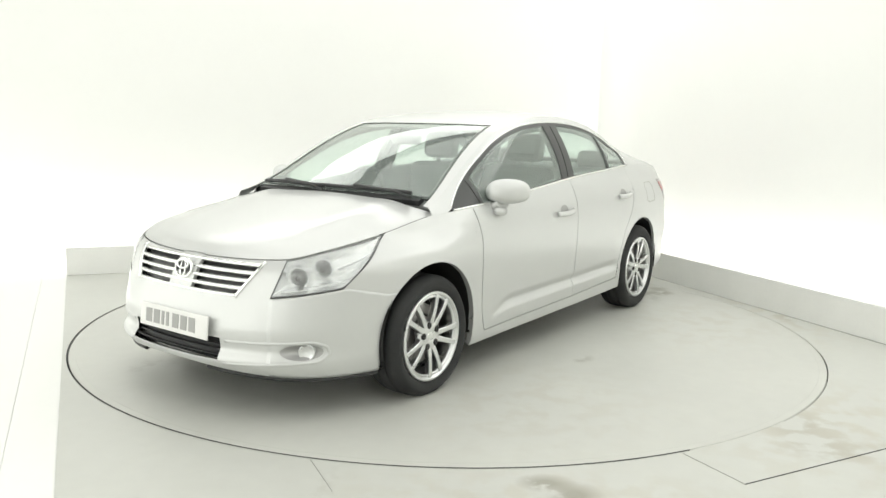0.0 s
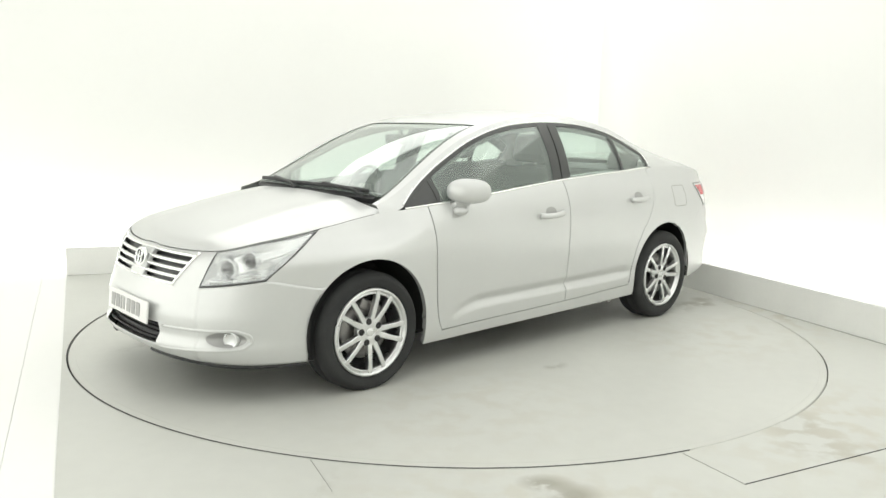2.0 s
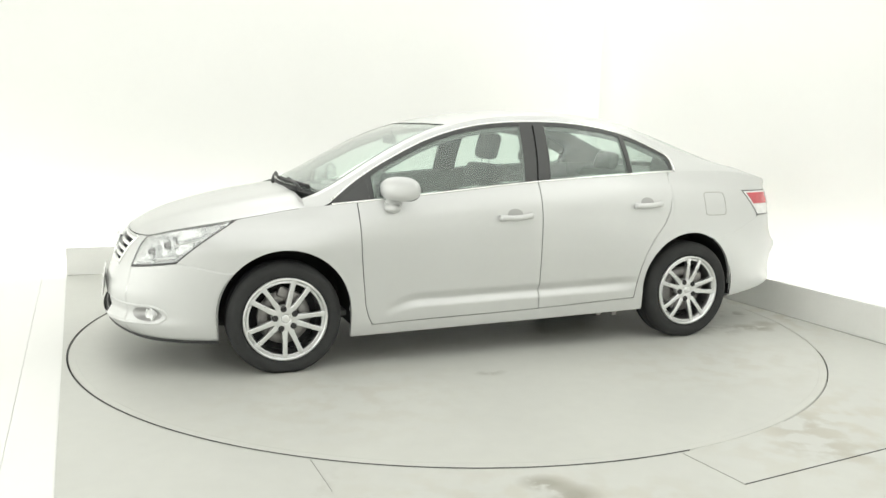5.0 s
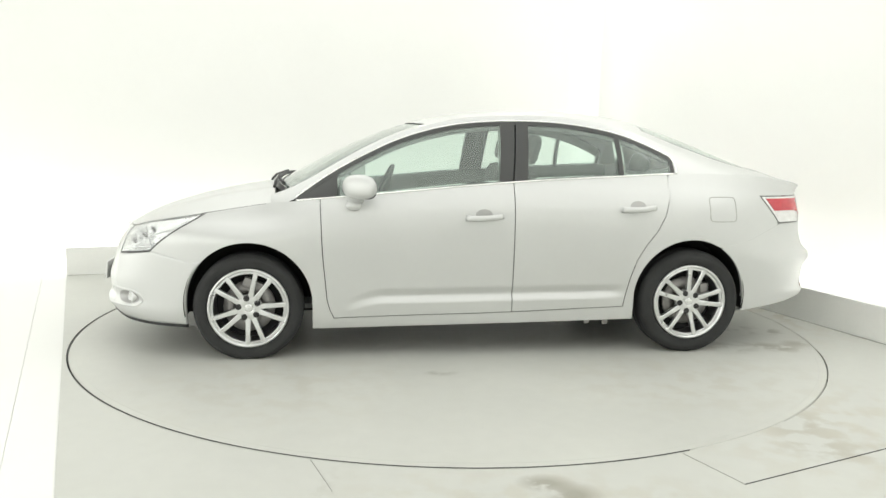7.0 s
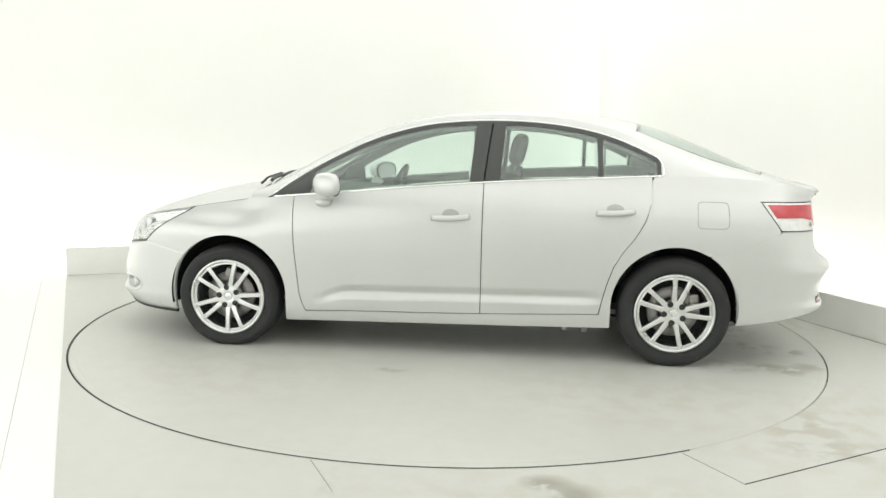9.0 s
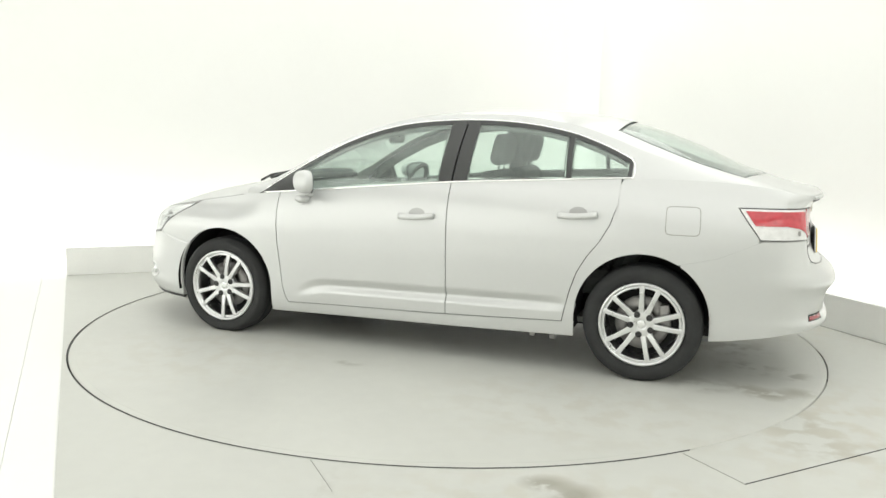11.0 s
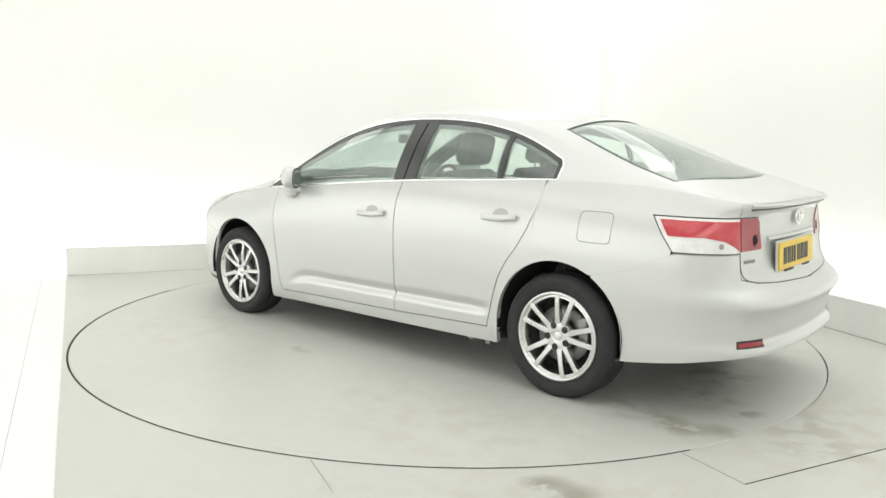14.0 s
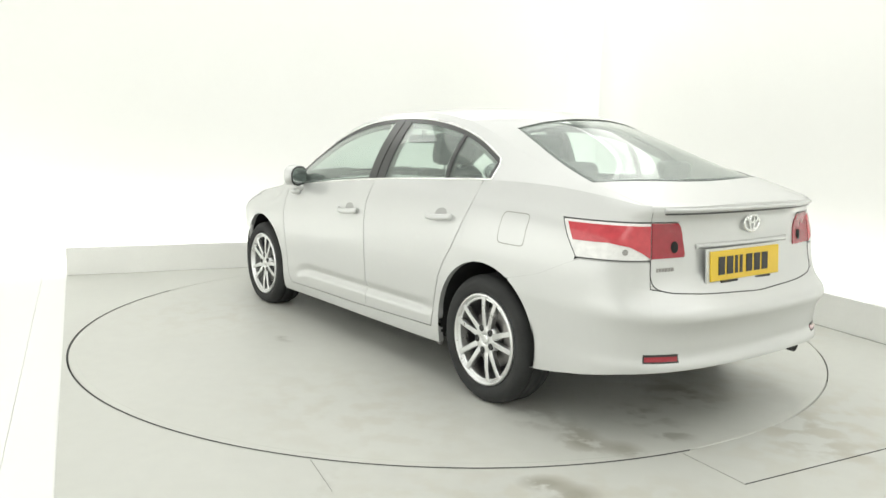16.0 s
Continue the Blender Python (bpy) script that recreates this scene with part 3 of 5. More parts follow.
def quarter_panel(bm, f):
    # between door and arch, over the arch
    xs = A_R[0] - A_R[2] * np.cos(np.linspace(0.0, math.pi, 80))
    rows = []
    for x in xs:
        lo = float(arch(x, A_R))
        hi = min(float(belt_z(x)), float(np.interp(x - GAP, [0.925, 0.950, 0.985, 1.038, 1.102, 1.155, 1.188, 1.196], [0.374, 0.48, 0.587, 0.68, 0.763, 0.86, 0.973, 1.2])))
        if x > 1.5:
            lo = max(lo, float(BUMP_TOP_R(s_x(x))))
        z = lo + (hi - lo) * lin(30) ** 0.9
        rows.append(skin(np.full(30, s_x(x)), z))
    sheet(bm, np.array(rows) * f, 0.03)
    sheet(bm, skin_field(sx(cut_rear, GAP), sx(const(A_R[0] - A_R[2])), of_x(lambda x: sill_top(x) - GAP), const(0.566), 6, 24) * f)
    # from the arch to the tail lamp
    s0 = s_x(A_R[0] + A_R[2])
    sheet(bm, skin_field(const(s0), lambda z: np.where(z > 0.986, 4.686, TAIL_FRONT(z) - 0.004), BUMP_TOP_R, edge_top, 16, 40) * f)
    # above the tail lamp
    sheet(bm, skin_field(const(4.686), const(5.168), const(0.985), edge_top, 24, 8) * f)


both("quarter_panel", quarter_panel, PAINT)


FRONT_LOW = hermite([0, 0.2, 0.45, 0.65, 0.9, 1.165], [0.250, 0.248, 0.228, 0.212, 0.205, 0.200])
LAMP_IN = knots([0.57, 0.585, 0.75], [0.585, 0.590, 0.666])
LAMP_OUT = knots([0.56, 0.629, 0.680, 0.715, 0.765, 0.800, 0.847], [0.95, 0.95, 1.01, 1.055, 1.127, 1.185, 1.262])
GRILLE_OUT = knots([0.57, 0.589, 0.739], [0.395, 0.403, 0.535])

bm = bmesh.new()
for f in BOTH:
    sheet(bm, skin_field(const(0), const(0.330), const(0.385), const(0.576), 14, 12) * f)
bmesh.ops.remove_doubles(bm, verts=bm.verts[:], dist=0.0003)
bumper_front = part("front_bumper", bm, PAINT, car)
for f in BOTH:
    bm = bmesh.new()
    sheet(bm, skin_field(const(0.330), const(0.405), FRONT_LOW, const(0.580), 6, 30) * f)
    sheet(bm, skin_field(const(0.405), const(0.590), FRONT_LOW, const(0.580), 12, 30) * f)
    sheet(bm, skin_field(const(0.590), sx(arch_front_edge), FRONT_LOW, lambda s: LAMP_LOW(s) - np.where(s < 0.955, 0.004, 0.0006), 40, 30) * f, 0.025)
    bmesh.ops.remove_doubles(bm, verts=bm.verts[:], dist=0.0003)
    part("bumper_corner", bm, PAINT, bumper_front)
bm = bmesh.new()
for f in BOTH:
    sheet(bm, skin_field(const(0), const(0.330), FRONT_LOW, const(0.286), 14, 6) * f)
bmesh.ops.remove_doubles(bm, verts=bm.verts[:], dist=0.0003)
part("chin", bm, PAINT, bumper_front)
for f in BOTH:
    bm = bmesh.new()
    sheet(bm, skin_field(GRILLE_OUT, lambda z: LAMP_IN(z) - 0.003, const(0.578), lambda s: hood_edge_z(s) - 0.004, 12, 12) * f)
    part("lamp_surround", bm, PAINT, bumper_front)
    bm = bmesh.new()
    e = np.linspace(0, 1.15, 40)
    p = skin(e, FRONT_LOW(e))
    q = p * np.array([1, 0.96, 1]) + np.array([0.10, 0, -0.012])
    sheet(bm, np.stack([p, q], 1) * f, ref=(-1.9, 0, 0.5))
    part("bumper_return", bm, PAINT, bumper_front)
bm = bmesh.new()
for f in BOTH:
    sheet(bm, skin_field(const(0), const(0.535), const(0.722), lambda s: hood_edge_z(s) - 0.004, 14, 4) * f)
bmesh.ops.remove_doubles(bm, verts=bm.verts[:], dist=0.0008)
part("grille_header", bm, PAINT, bumper_front)
for f in BOTH:
    bm = bmesh.new()
    e = np.linspace(0.25, 1.15, 30)
    p = skin(e, FRONT_LOW(e)) * np.array([1, 0.985, 1]) + np.array([0.012, 0, -0.010])
    sweep(bm, p * f, skin_normal(e, FRONT_LOW(e)) * f, 0.012, 0.012, 6)
    part("chin_lip", bm, BLACK, bumper_front, "black rubber lip under the bumper")

bm = bmesh.new()
for f in BOTH:
    rear_low = hermite([4.50, 4.6, 4.85, 5.05, 5.3, 5.5, 5.866], [0.255, 0.262, 0.296, 0.328, 0.346, 0.350, 0.348])
    s0 = float(s_x(A_R[0] + A_R[2]))
    sheet(bm, skin_field(const(s0), const(5.168), rear_low, lambda s: BUMP_TOP_R(np.minimum(s, 5.167)) - np.where(s < 4.80, 0.0008, 0.003), 30, 36) * f)
    sheet(bm, skin_field(const(5.168), const(LEN), rear_low, lambda s: BUMP_TOP_R(np.maximum(s, 5.169)) - 0.002, 34, 36) * f)
    rows = []
    for x in A_R[0] + A_R[2] * np.sin(np.linspace(math.asin(0.196 / A_R[2]), math.pi / 2, 24)):
        lo, s1 = float(arch(x, A_R)), float(s_x(x))
        hi = max(float(BUMP_TOP_R(s1)) - 0.0008, lo + 0.0005)
        rows.append(skin(np.full(14, s1), lo + (hi - lo) * lin(14)))
    sheet(bm, np.array(rows) * f, 0.02)
    e = np.linspace(float(s_x(1.70)), LEN, 40)
    p = skin(e, rear_low(e))
    q = p * np.array([1, 0.95, 1]) + np.array([-0.14, 0, -0.015])
    sheet(bm, np.stack([p, q], 1) * f, ref=(1.9, 0, 0.5))
bumper_rear = part("rear_bumper", bm, PAINT, car)

# black beads behind the shut lines of the doors, to give the gaps their shade
for f in BOTH:
    bm = bmesh.new()
    zz = np.linspace(0.24, 1.0, 40)
    for line in (cut_front, const(0.212), cut_rear):
        z1 = zz[zz < float(belt_z(float(np.mean(line(zz))))) - 0.01]
        ss = s_x(line(z1))
        sweep(bm, (skin(ss, z1) - skin_normal(ss, z1) * 0.011) * f, skin_normal(ss, z1) * f, 0.010, 0.003, 6)
    xx = np.linspace(-0.86, 0.91, 40)
    ss, z1 = s_x(xx), sill_top(xx)
    sweep(bm, (skin(ss, z1) - skin_normal(ss, z1) * 0.011) * f, skin_normal(ss, z1) * f, 0.010, 0.003, 6)
    part("shut_line_backing", bm, BLACK, car, "black backing that darkens the door shut lines")

# bonnet
bm = bmesh.new()
a, b = np.meshgrid(np.linspace(-1, 1, 57), lin(50), indexing="ij")
X0 = _edge[0, 0] + 0.002
cowl = -1.240 + 0.05 * a * a
sheet(bm, hood(X0 + (cowl - X0) * b ** 1.8, a * (1 - 0.004 / 0.8)), 0.02)
part("bonnet", bm, PAINT, car)

# shut line between bonnet and fender
for f in BOTH:
    bm = bmesh.new()
    e = np.linspace(1.235, 1.62, 24)
    p = skin(e, hood_edge_z(e)) + np.array([0, 0.002, 0.0005])
    sweep(bm, p * f, np.tile(np.array([0, -0.6, 0.8]) * f, (24, 1)), 0.0024, 0.0016, 6)
    part("bonnet_shut_line", bm, TRIM, car)

# boot lid: deck and rear face in one
bm = bmesh.new()
DECK0 = 1.830


def deck_front(q):
    """Where the boot lid begins, behind the rear window."""
    return DECK0 + 0.125 * (1 - np.minimum(np.abs(q), 1) ** 2)


a, b = np.meshgrid(np.linspace(-1, 1, 41), lin(22), indexing="ij")
lip_s = np.linspace(5.172, LEN, 300)
lip = skin(lip_s, DECK_EDGE(lip_s))
ye = 0.615
x_lip = np.interp(np.abs(a) * ye, -lip[::-1, 1], lip[::-1, 0])
x = deck_front(a) + (x_lip - deck_front(a)) * b
yy = a * (cant_y(np.minimum(x, 2.05)) * (1 - b) + ye * b)
z0 = top(x, np.abs(a) * 0.97)[..., 2]
z_lip = 1.047 + 0.014 * (1 - a * a)
blend = b ** 3
sheet(bm, np.stack([x, -yy, z0 * (1 - blend) + (z_lip - 0.003) * blend], -1), 0.02)
X_CORNER = float(np.interp(ye, -lip[::-1, 1], lip[::-1, 0]))


def deck_side(x):
    """The line along the boot lid's side and, ahead of it, the roof's edge: y and z at x."""
    b = np.clip((x - DECK0) / (X_CORNER - DECK0), 0, 1)
    xc = np.minimum(x, 2.05)
    y = cant_y(xc) * (1 - b) + (ye + 0.004) * b
    z = np.where(b > 0, top(x, np.full(np.shape(x), 0.97))[..., 2] * (1 - b ** 3) + 1.044 * b ** 3, cant_z(xc))
    return y, z

for f in BOTH:
    e, zz = np.meshgrid(np.linspace(5.172, LEN, 34), lin(26), indexing="ij")
    crown = 1 - np.clip(-skin(e, np.full(e.shape, 1.04))[..., 1] / ye, 0, 1) ** 2
    hi = DECK_EDGE(e) + 0.014 * crown
    lo = BUMP_TOP_R(np.maximum(e, 5.18)) + 0.002
    zz = lo + (hi - lo) * zz
    sheet(bm, skin(e, zz) * f)
boot = part("boot_lid", bm, PAINT, car)


# roof, pillars and sides of the greenhouse
def head_x(q):
    return -0.375 + 0.10 * np.abs(q) ** 2


def tail_x(q):
    return 1.165 - 0.07 * np.abs(q) ** 2


def screen_low(q):
    return -1.205 + 0.09 * np.abs(q) ** 2


def back_low(q):
    return deck_front(q) - 0.008


def top_field(xa, xb, qa, qb, n, m, lift=0.0, qa2=None, qb2=None):
    """A piece of the roof between two lines across and two along, which may draw together."""
    a, b = np.meshgrid(lin(n), lin(m), indexing="ij")
    qa2, qb2 = qa if qa2 is None else qa2, qb if qb2 is None else qb2
    q = (qa + (qa2 - qa) * b) * (1 - a) + (qb + (qb2 - qb) * b) * a
    x0, x1 = xa(q), xb(q)
    P = top(x0 + (x1 - x0) * b, q)
    P[..., 2] += lift
    return P


QW, QW2, QB, QB2 = 0.955, 0.865, 0.80, 0.965       # edges of windscreen and rear window, front and rear
bm = bmesh.new()
sheet(bm, top_field(head_x, tail_x, -1, 1, 49, 44))
for f in BOTH:
    sheet(bm, top_field(lambda q: np.full(np.shape(q), -1.225), head_x, QW, 1, 6, 40, 0.0, QW2, 1) * f)      # windscreen pillar
    sheet(bm, top_field(tail_x, lambda q: deck_front(q) - 0.004, QB, 1, 6, 30, 0.0, QB2, 1) * f)
    a, b = np.meshgrid(lin(70), lin(6), indexing="ij")
    xx = -1.225 + (1.247 + 1.225) * a
    lo = np.maximum(win_z(xx), belt_z(xx))
    lo = np.where(xx < -1.085, belt_z(xx), lo)
    lo = np.minimum(lo, cant_z(xx) - 0.002)
    sheet(bm, side(xx, lo + (cant_z(xx) - lo) * b) * f)
    a, b = np.meshgrid(lin(50), lin(14), indexing="ij")
    s1 = float(s_x(1.247)) + (5.168 - float(s_x(1.247))) * a
    low = skin(s1, belt_z(np.interp(s1, _s, _x)))
    xh = 1.247 + (X_CORNER - 1.247) * a
    yh, zh = deck_side(xh)
    high = np.stack([xh, -yh, np.maximum(zh, low[..., 2] * 0)], -1)
    P = low * (1 - b[..., None]) + high * b[..., None]
    P[..., 1] -= 0.03 * 4 * b * (1 - b) * np.clip((zh - low[..., 2]) / 0.35, 0, 1)
    sheet(bm, P * f)
shell = part("roof", bm, PAINT, car)


def pane(name, P, parent=None, label=""):
    bm = bmesh.new()
    sheet(bm, P, 0.004, closed=True)
    ob = part(name, bm, GLASS, parent or car, label)
    ob.visible_shadow = False
    return ob


pane("windscreen", top_field(lambda q: screen_low(q) - 0.01, lambda q: head_x(q) + 0.010, -QW - 0.010, QW + 0.010, 33, 30, -0.004, -QW2 - 0.010, QW2 + 0.010), label="clear green-tinted windscreen")
pane("rear_window", top_field(lambda q: tail_x(q) - 0.010, lambda q: back_low(q) + 0.004, -QB - 0.010, QB + 0.010, 33, 24, -0.004, -QB2 - 0.010, QB2 + 0.010), label="green-tinted heated rear window")


def side_field(x0, x1, n, m, lift=0.0, lo_off=-0.008, hi_off=0.006, slope0=0.0, slope1=0.0):
    a, b = np.meshgrid(lin(n), lin(m), indexing="ij")
    x = x0 + (x1 - x0) * a
    x = x + (slope0 * (1 - a) + slope1 * a) * (b - 0.0)
    lo, hi = belt_z(x) + lo_off, win_z(x) + hi_off
    hi = np.maximum(hi, lo + 0.004)
    P = side(x, lo + (hi - lo) * b)
    P[..., 1] -= lift
    return P


for k, f in enumerate(BOTH):
    pane("window", side_field(-0.855, 0.155, 24, 12, -0.008, slope1=0.03) * f, doors_front[k], "green-tinted side window")
    pane("window", side_field(0.275, 0.897, 18, 12, -0.008, slope0=0.03, slope1=-0.01) * f, doors_rear[k], "green-tinted side window")
    pane("quarter_window", side_field(0.898, 1.246, 12, 10, -0.008, slope0=-0.01) * f)
    # opaque dark sheet in place of quarter glass with the dim cabin behind
    bm = bmesh.new()
    sheet(bm, side_field(-1.075, -0.850, 10, 8, -0.007, hi_off=0.0) * f, 0.01)
    part("front_quarter_blank", bm, TRIM, car, "opaque dark sheet in place of the fixed quarter light ahead of the mirror")
    for x0, x1, s0, s1, name in ((0.125, 0.205, 0.03, 0.04, "door_frame"), (0.216, 0.300, 0.04, 0.03, "door_frame"), (0.884, 0.911, -0.01, -0.01, "window_bar"), (-0.863, -0.838, 0.0, 0.0, "window_bar")):
        bm = bmesh.new()
        sheet(bm, side_field(x0, x1, 4, 12, -0.002, lo_off=0.0, hi_off=0.002, slope0=s0, slope1=s1) * f, 0.03)
        part(name, bm, TRIM, car)
    bm = bmesh.new()
    sheet(bm, side_field(0.128, 0.292, 4, 12, -0.030, lo_off=-0.02, hi_off=0.01, slope0=0.03, slope1=0.03) * f, 0.02)
    part("centre_pillar", bm, BLACK, car, "dark centre pillar")
    bm = bmesh.new()
    a, b = np.meshgrid(lin(50), lin(4), indexing="ij")
    xx = -0.98 + 2.19 * a
    lo = np.maximum(win_z(xx) - 0.050, belt_z(xx) + 0.004)
    sheet(bm, (side(xx, lo + (win_z(xx) + 0.012 - lo) * b) + np.array([0, 0.034, 0])) * f, 0.012, closed=True)
    part("roof_rail_trim", bm, LINING, car, "dark grey inner roof rail trim")
    # black seal under the roof line and round the rear end
    bm = bmesh.new()
    a, b = np.meshgrid(lin(60), lin(3), indexing="ij")
    xx = -1.06 + (1.244 + 1.06) * a
    hi = np.maximum(win_z(xx), belt_z(xx) + 0.012)
    sheet(bm, (side(xx, hi - 0.020 * (1 - b)) + np.array([0, 0.004, 0])) * f, 0.02)
    a, b = np.meshgrid(lin(3), lin(8), indexing="ij")
    xx = 1.222 + 0.022 * a
    sheet(bm, (side(xx, belt_z(xx) + (win_z(xx) - belt_z(xx)) * b) + np.array([0, 0.004, 0])) * f, 0.02)
    part("window_seal", bm, TRIM, car)
    # chrome beads
    bm = bmesh.new()
    xx = np.linspace(-1.075, 1.255, 70)
    p = side(xx, belt_z(xx) + 0.004)
    sweep(bm, p * f, np.tile(np.array([0, -1, 0.25]) * f, (70, 1)), 0.0065, 0.005)
    part("belt_moulding", bm, CHROME, car, "chrome window moulding")
    bm = bmesh.new()
    xx = np.concatenate([np.linspace(-1.075, 1.23, 80), [1.245, 1.255, 1.258, 1.257, 1.255]])
    zz = np.concatenate([np.maximum(win_z(xx[:80]) + 0.005, belt_z(xx[:80]) + 0.006), [1.200, 1.180, 1.155, 1.13, 1.112]])
    p = side(xx, zz)
    sweep(bm, p * f, np.tile(np.array([0, -1, 0.35]) * f, (len(xx), 1)), 0.0058, 0.005)
    part("window_moulding", bm, CHROME, car, "chrome window moulding")


# cowl and wipers
bm = bmesh.new()
a, b = np.meshgrid(np.linspace(-1, 1, 30), lin(6), indexing="ij")
x0, x1 = -1.252 + 0.085 * a * a, screen_low(a) + 0.012
P = top(x0 + (x1 - x0) * b, a * 0.87)
P[..., 2] -= 0.012
sheet(bm, P, 0.03)
part("cowl", bm, BLACK, car, "black plastic scuttle panel")


def on_screen(x, y):
    return float(top(x, min(1, abs(y) / float(cant_y(x))))[..., 2])


def wiper(y0, y1, rise):
    """A blade along the foot of the windscreen, with its arm."""
    bm = bmesh.new()
    y = np.linspace(y0, y1, 16)
    x = -1.205 + 0.09 * (y / 0.72) ** 2 - 0.012 + rise * np.linspace(0, 1, 16)
    p = np.array([(a, b, on_screen(a, b) + 0.016) for a, b in zip(x, y)])
    sweep(bm, p, np.tile([-0.4, 0, 1.0], (16, 1)), 0.010, 0.012, 6)
    root = np.array([x[0] - 0.055, y0 - 0.03 * np.sign(y1 - y0), on_screen(x[0] - 0.02, y0) + 0.005])
    arm = np.array([root, root * 0.5 + p[5] * 0.5 + np.array([-0.012, 0, 0.016]), p[9] + np.array([-0.004, 0, 0.016])])
    sweep(bm, arm, np.tile([-0.4, 0, 1.0], (3, 1)), 0.010, 0.008, 6)
    part("wiper", bm, BLACK, car, "black windscreen wiper")


wiper(-0.58, 0.04, 0.006)
wiper(0.02, 0.60, 0.012)


# front lamps
def headlamp(bm, f):
    sheet(bm, skin_field(LAMP_IN, lambda z: LAMP_OUT(z) - 0.002, LAMP_LOW, lambda s: hood_edge_z(s) - 0.004, 24, 16, -0.002) * f, 0.004, closed=True)


lamps = both("headlamp", headlamp, CLEAR, "clear headlamp with chrome reflector")
for k, f in enumerate(BOTH):
    lamps[k].visible_shadow = False
    bm = bmesh.new()
    P = skin_field(LAMP_IN, lambda z: LAMP_OUT(z) - 0.004, LAMP_LOW, lambda s: hood_edge_z(s) - 0.005, 24, 16, -0.004)
    a, b = np.meshgrid(lin(24), lin(16), indexing="ij")
    deep = 0.055 * np.clip(np.minimum(np.minimum(a, 1 - a) * 7, np.minimum(b, 1 - b) * 4), 0, 1)
    P = P + np.stack([deep * 0.75, deep * 0.66, deep * 0], -1)
    sheet(bm, P * f)
    part("reflector", bm, BOWL, lamps[k], "silver reflector bowl")
    for s0, z0, r in ((0.728, 0.668, 0.052), (0.850, 0.710, 0.047)):
        bm = bmesh.new()
        c = skin(s0, z0) + np.array([0.035, 0.03, 0])
        m = Matrix.Translation(Vector(c * f)) @ Vector(np.array([-0.86, -0.5, 0.05]) * f).to_track_quat("Z", "Y").to_matrix().to_4x4()
        lathe(bm, [(0.001, -0.012), (r * 0.5, -0.008), (r * 0.84, 0.002), (r * 0.94, 0.007), (r * 0.98, 0.006), (r * 1.0, 0.0), (r * 1.0, -0.02)], m, 28)
        bmesh.ops.recalc_face_normals(bm, faces=bm.faces[:])
        part("projector", bm, BOWL, lamps[k], "round chrome projector ring")
        bm = bmesh.new()
        ellipsoid(bm, (0, 0, 0.0), (r * 0.62, r * 0.62, r * 0.34), m)
        part("bulb_lens", bm, CLEAR, lamps[k])
        bm = bmesh.new()
        lathe(bm, [(0.0005, 0.020), (0.010, 0.019), (0.014, 0.012), (0.014, -0.010)], m, 16)
        part("bulb_cap", bm, NUT, lamps[k], "dark bulb shield")
    for s0, s1, z0, z1 in ((0.640, 0.775, 0.612, 0.622), (0.80, 0.925, 0.640, 0.652), (0.93, 1.13, 0.720, 0.776)):
        bm = bmesh.new()
        e = np.linspace(s0, s1, 12)
        z2 = np.linspace(z0, z1, 12)
        sweep(bm, (skin(e, z2) - skin_normal(e, z2) * 0.016) * f, skin_normal(e, z2) * f, 0.005, 0.008, 6)
        part("lamp_fin", bm, ALLOY, lamps[k], "silver rib inside the lamp")
    bm = bmesh.new()
    e = np.concatenate([np.linspace(0.592, 0.95, 20)])
    p = skin(e, LAMP_LOW(e) - 0.002)
    sweep(bm, p * f, skin_normal(e, LAMP_LOW(e)) * f, 0.004, 0.002, 6)
    zz = np.linspace(0.629, 0.843, 20)
    p = skin(LAMP_OUT(zz), zz)
    sweep(bm, p * f, skin_normal(LAMP_OUT(zz), zz) * f, 0.003, 0.002, 6)
    part("lamp_seal", bm, TRIM, lamps[k])

# grille
grille = part("grille", bmesh.new(), TRIM, car, "dark grille with chrome bars")
bm = bmesh.new()
for f in BOTH:
    sheet(bm, skin_field(const(0), GRILLE_OUT, const(0.570), const(0.724), 16, 10, -0.035) * f)
bm.to_mesh(grille.data)
bm.free()
for k in range(5):
    z = 0.578 + 0.0345 * k
    bm = bmesh.new()
    e = float(GRILLE_OUT(z)) - 0.002
    y = np.linspace(-e, e, 40)
    p = skin(np.abs(y), np.full(40, z)) * np.stack([np.ones(40), np.sign(y), np.ones(40)], -1)
    p = p + np.array([0.012, 0, 0])
    sweep(bm, p, np.tile([-1, 0, 0.25], (40, 1)), 0.0115, 0.015, 8)
    part("bar", bm, CHROME, grille, "chrome grille bar")
for f in BOTH:
    bm = bmesh.new()
    zz = np.linspace(0.572, 0.735, 12)
    p = skin(GRILLE_OUT(zz), zz)
    sweep(bm, p * f, np.tile(np.array([-1, -0.4, 0.2]) * f, (12, 1)), 0.010, 0.010)
    part("grille_frame", bm, CHROME, grille)
# plain badge of rings
bm = bmesh.new()
c = skin(0.0, 0.668) + np.array([-0.012, 0, 0])


def ring_bead(bm, c, ry, rz, r, lean=0.25, n=28, sgn=-1):
    t = np.linspace(0, 2 * math.pi, n + 1)
    p = np.stack([np.full(n + 1, c[0]) - sgn * np.sin(t) * rz * lean, c[1] + np.cos(t) * ry, c[2] + np.sin(t) * rz], -1)
    sweep(bm, p, np.tile([sgn, 0, 0.2], (n + 1, 1)), r, r, 8)


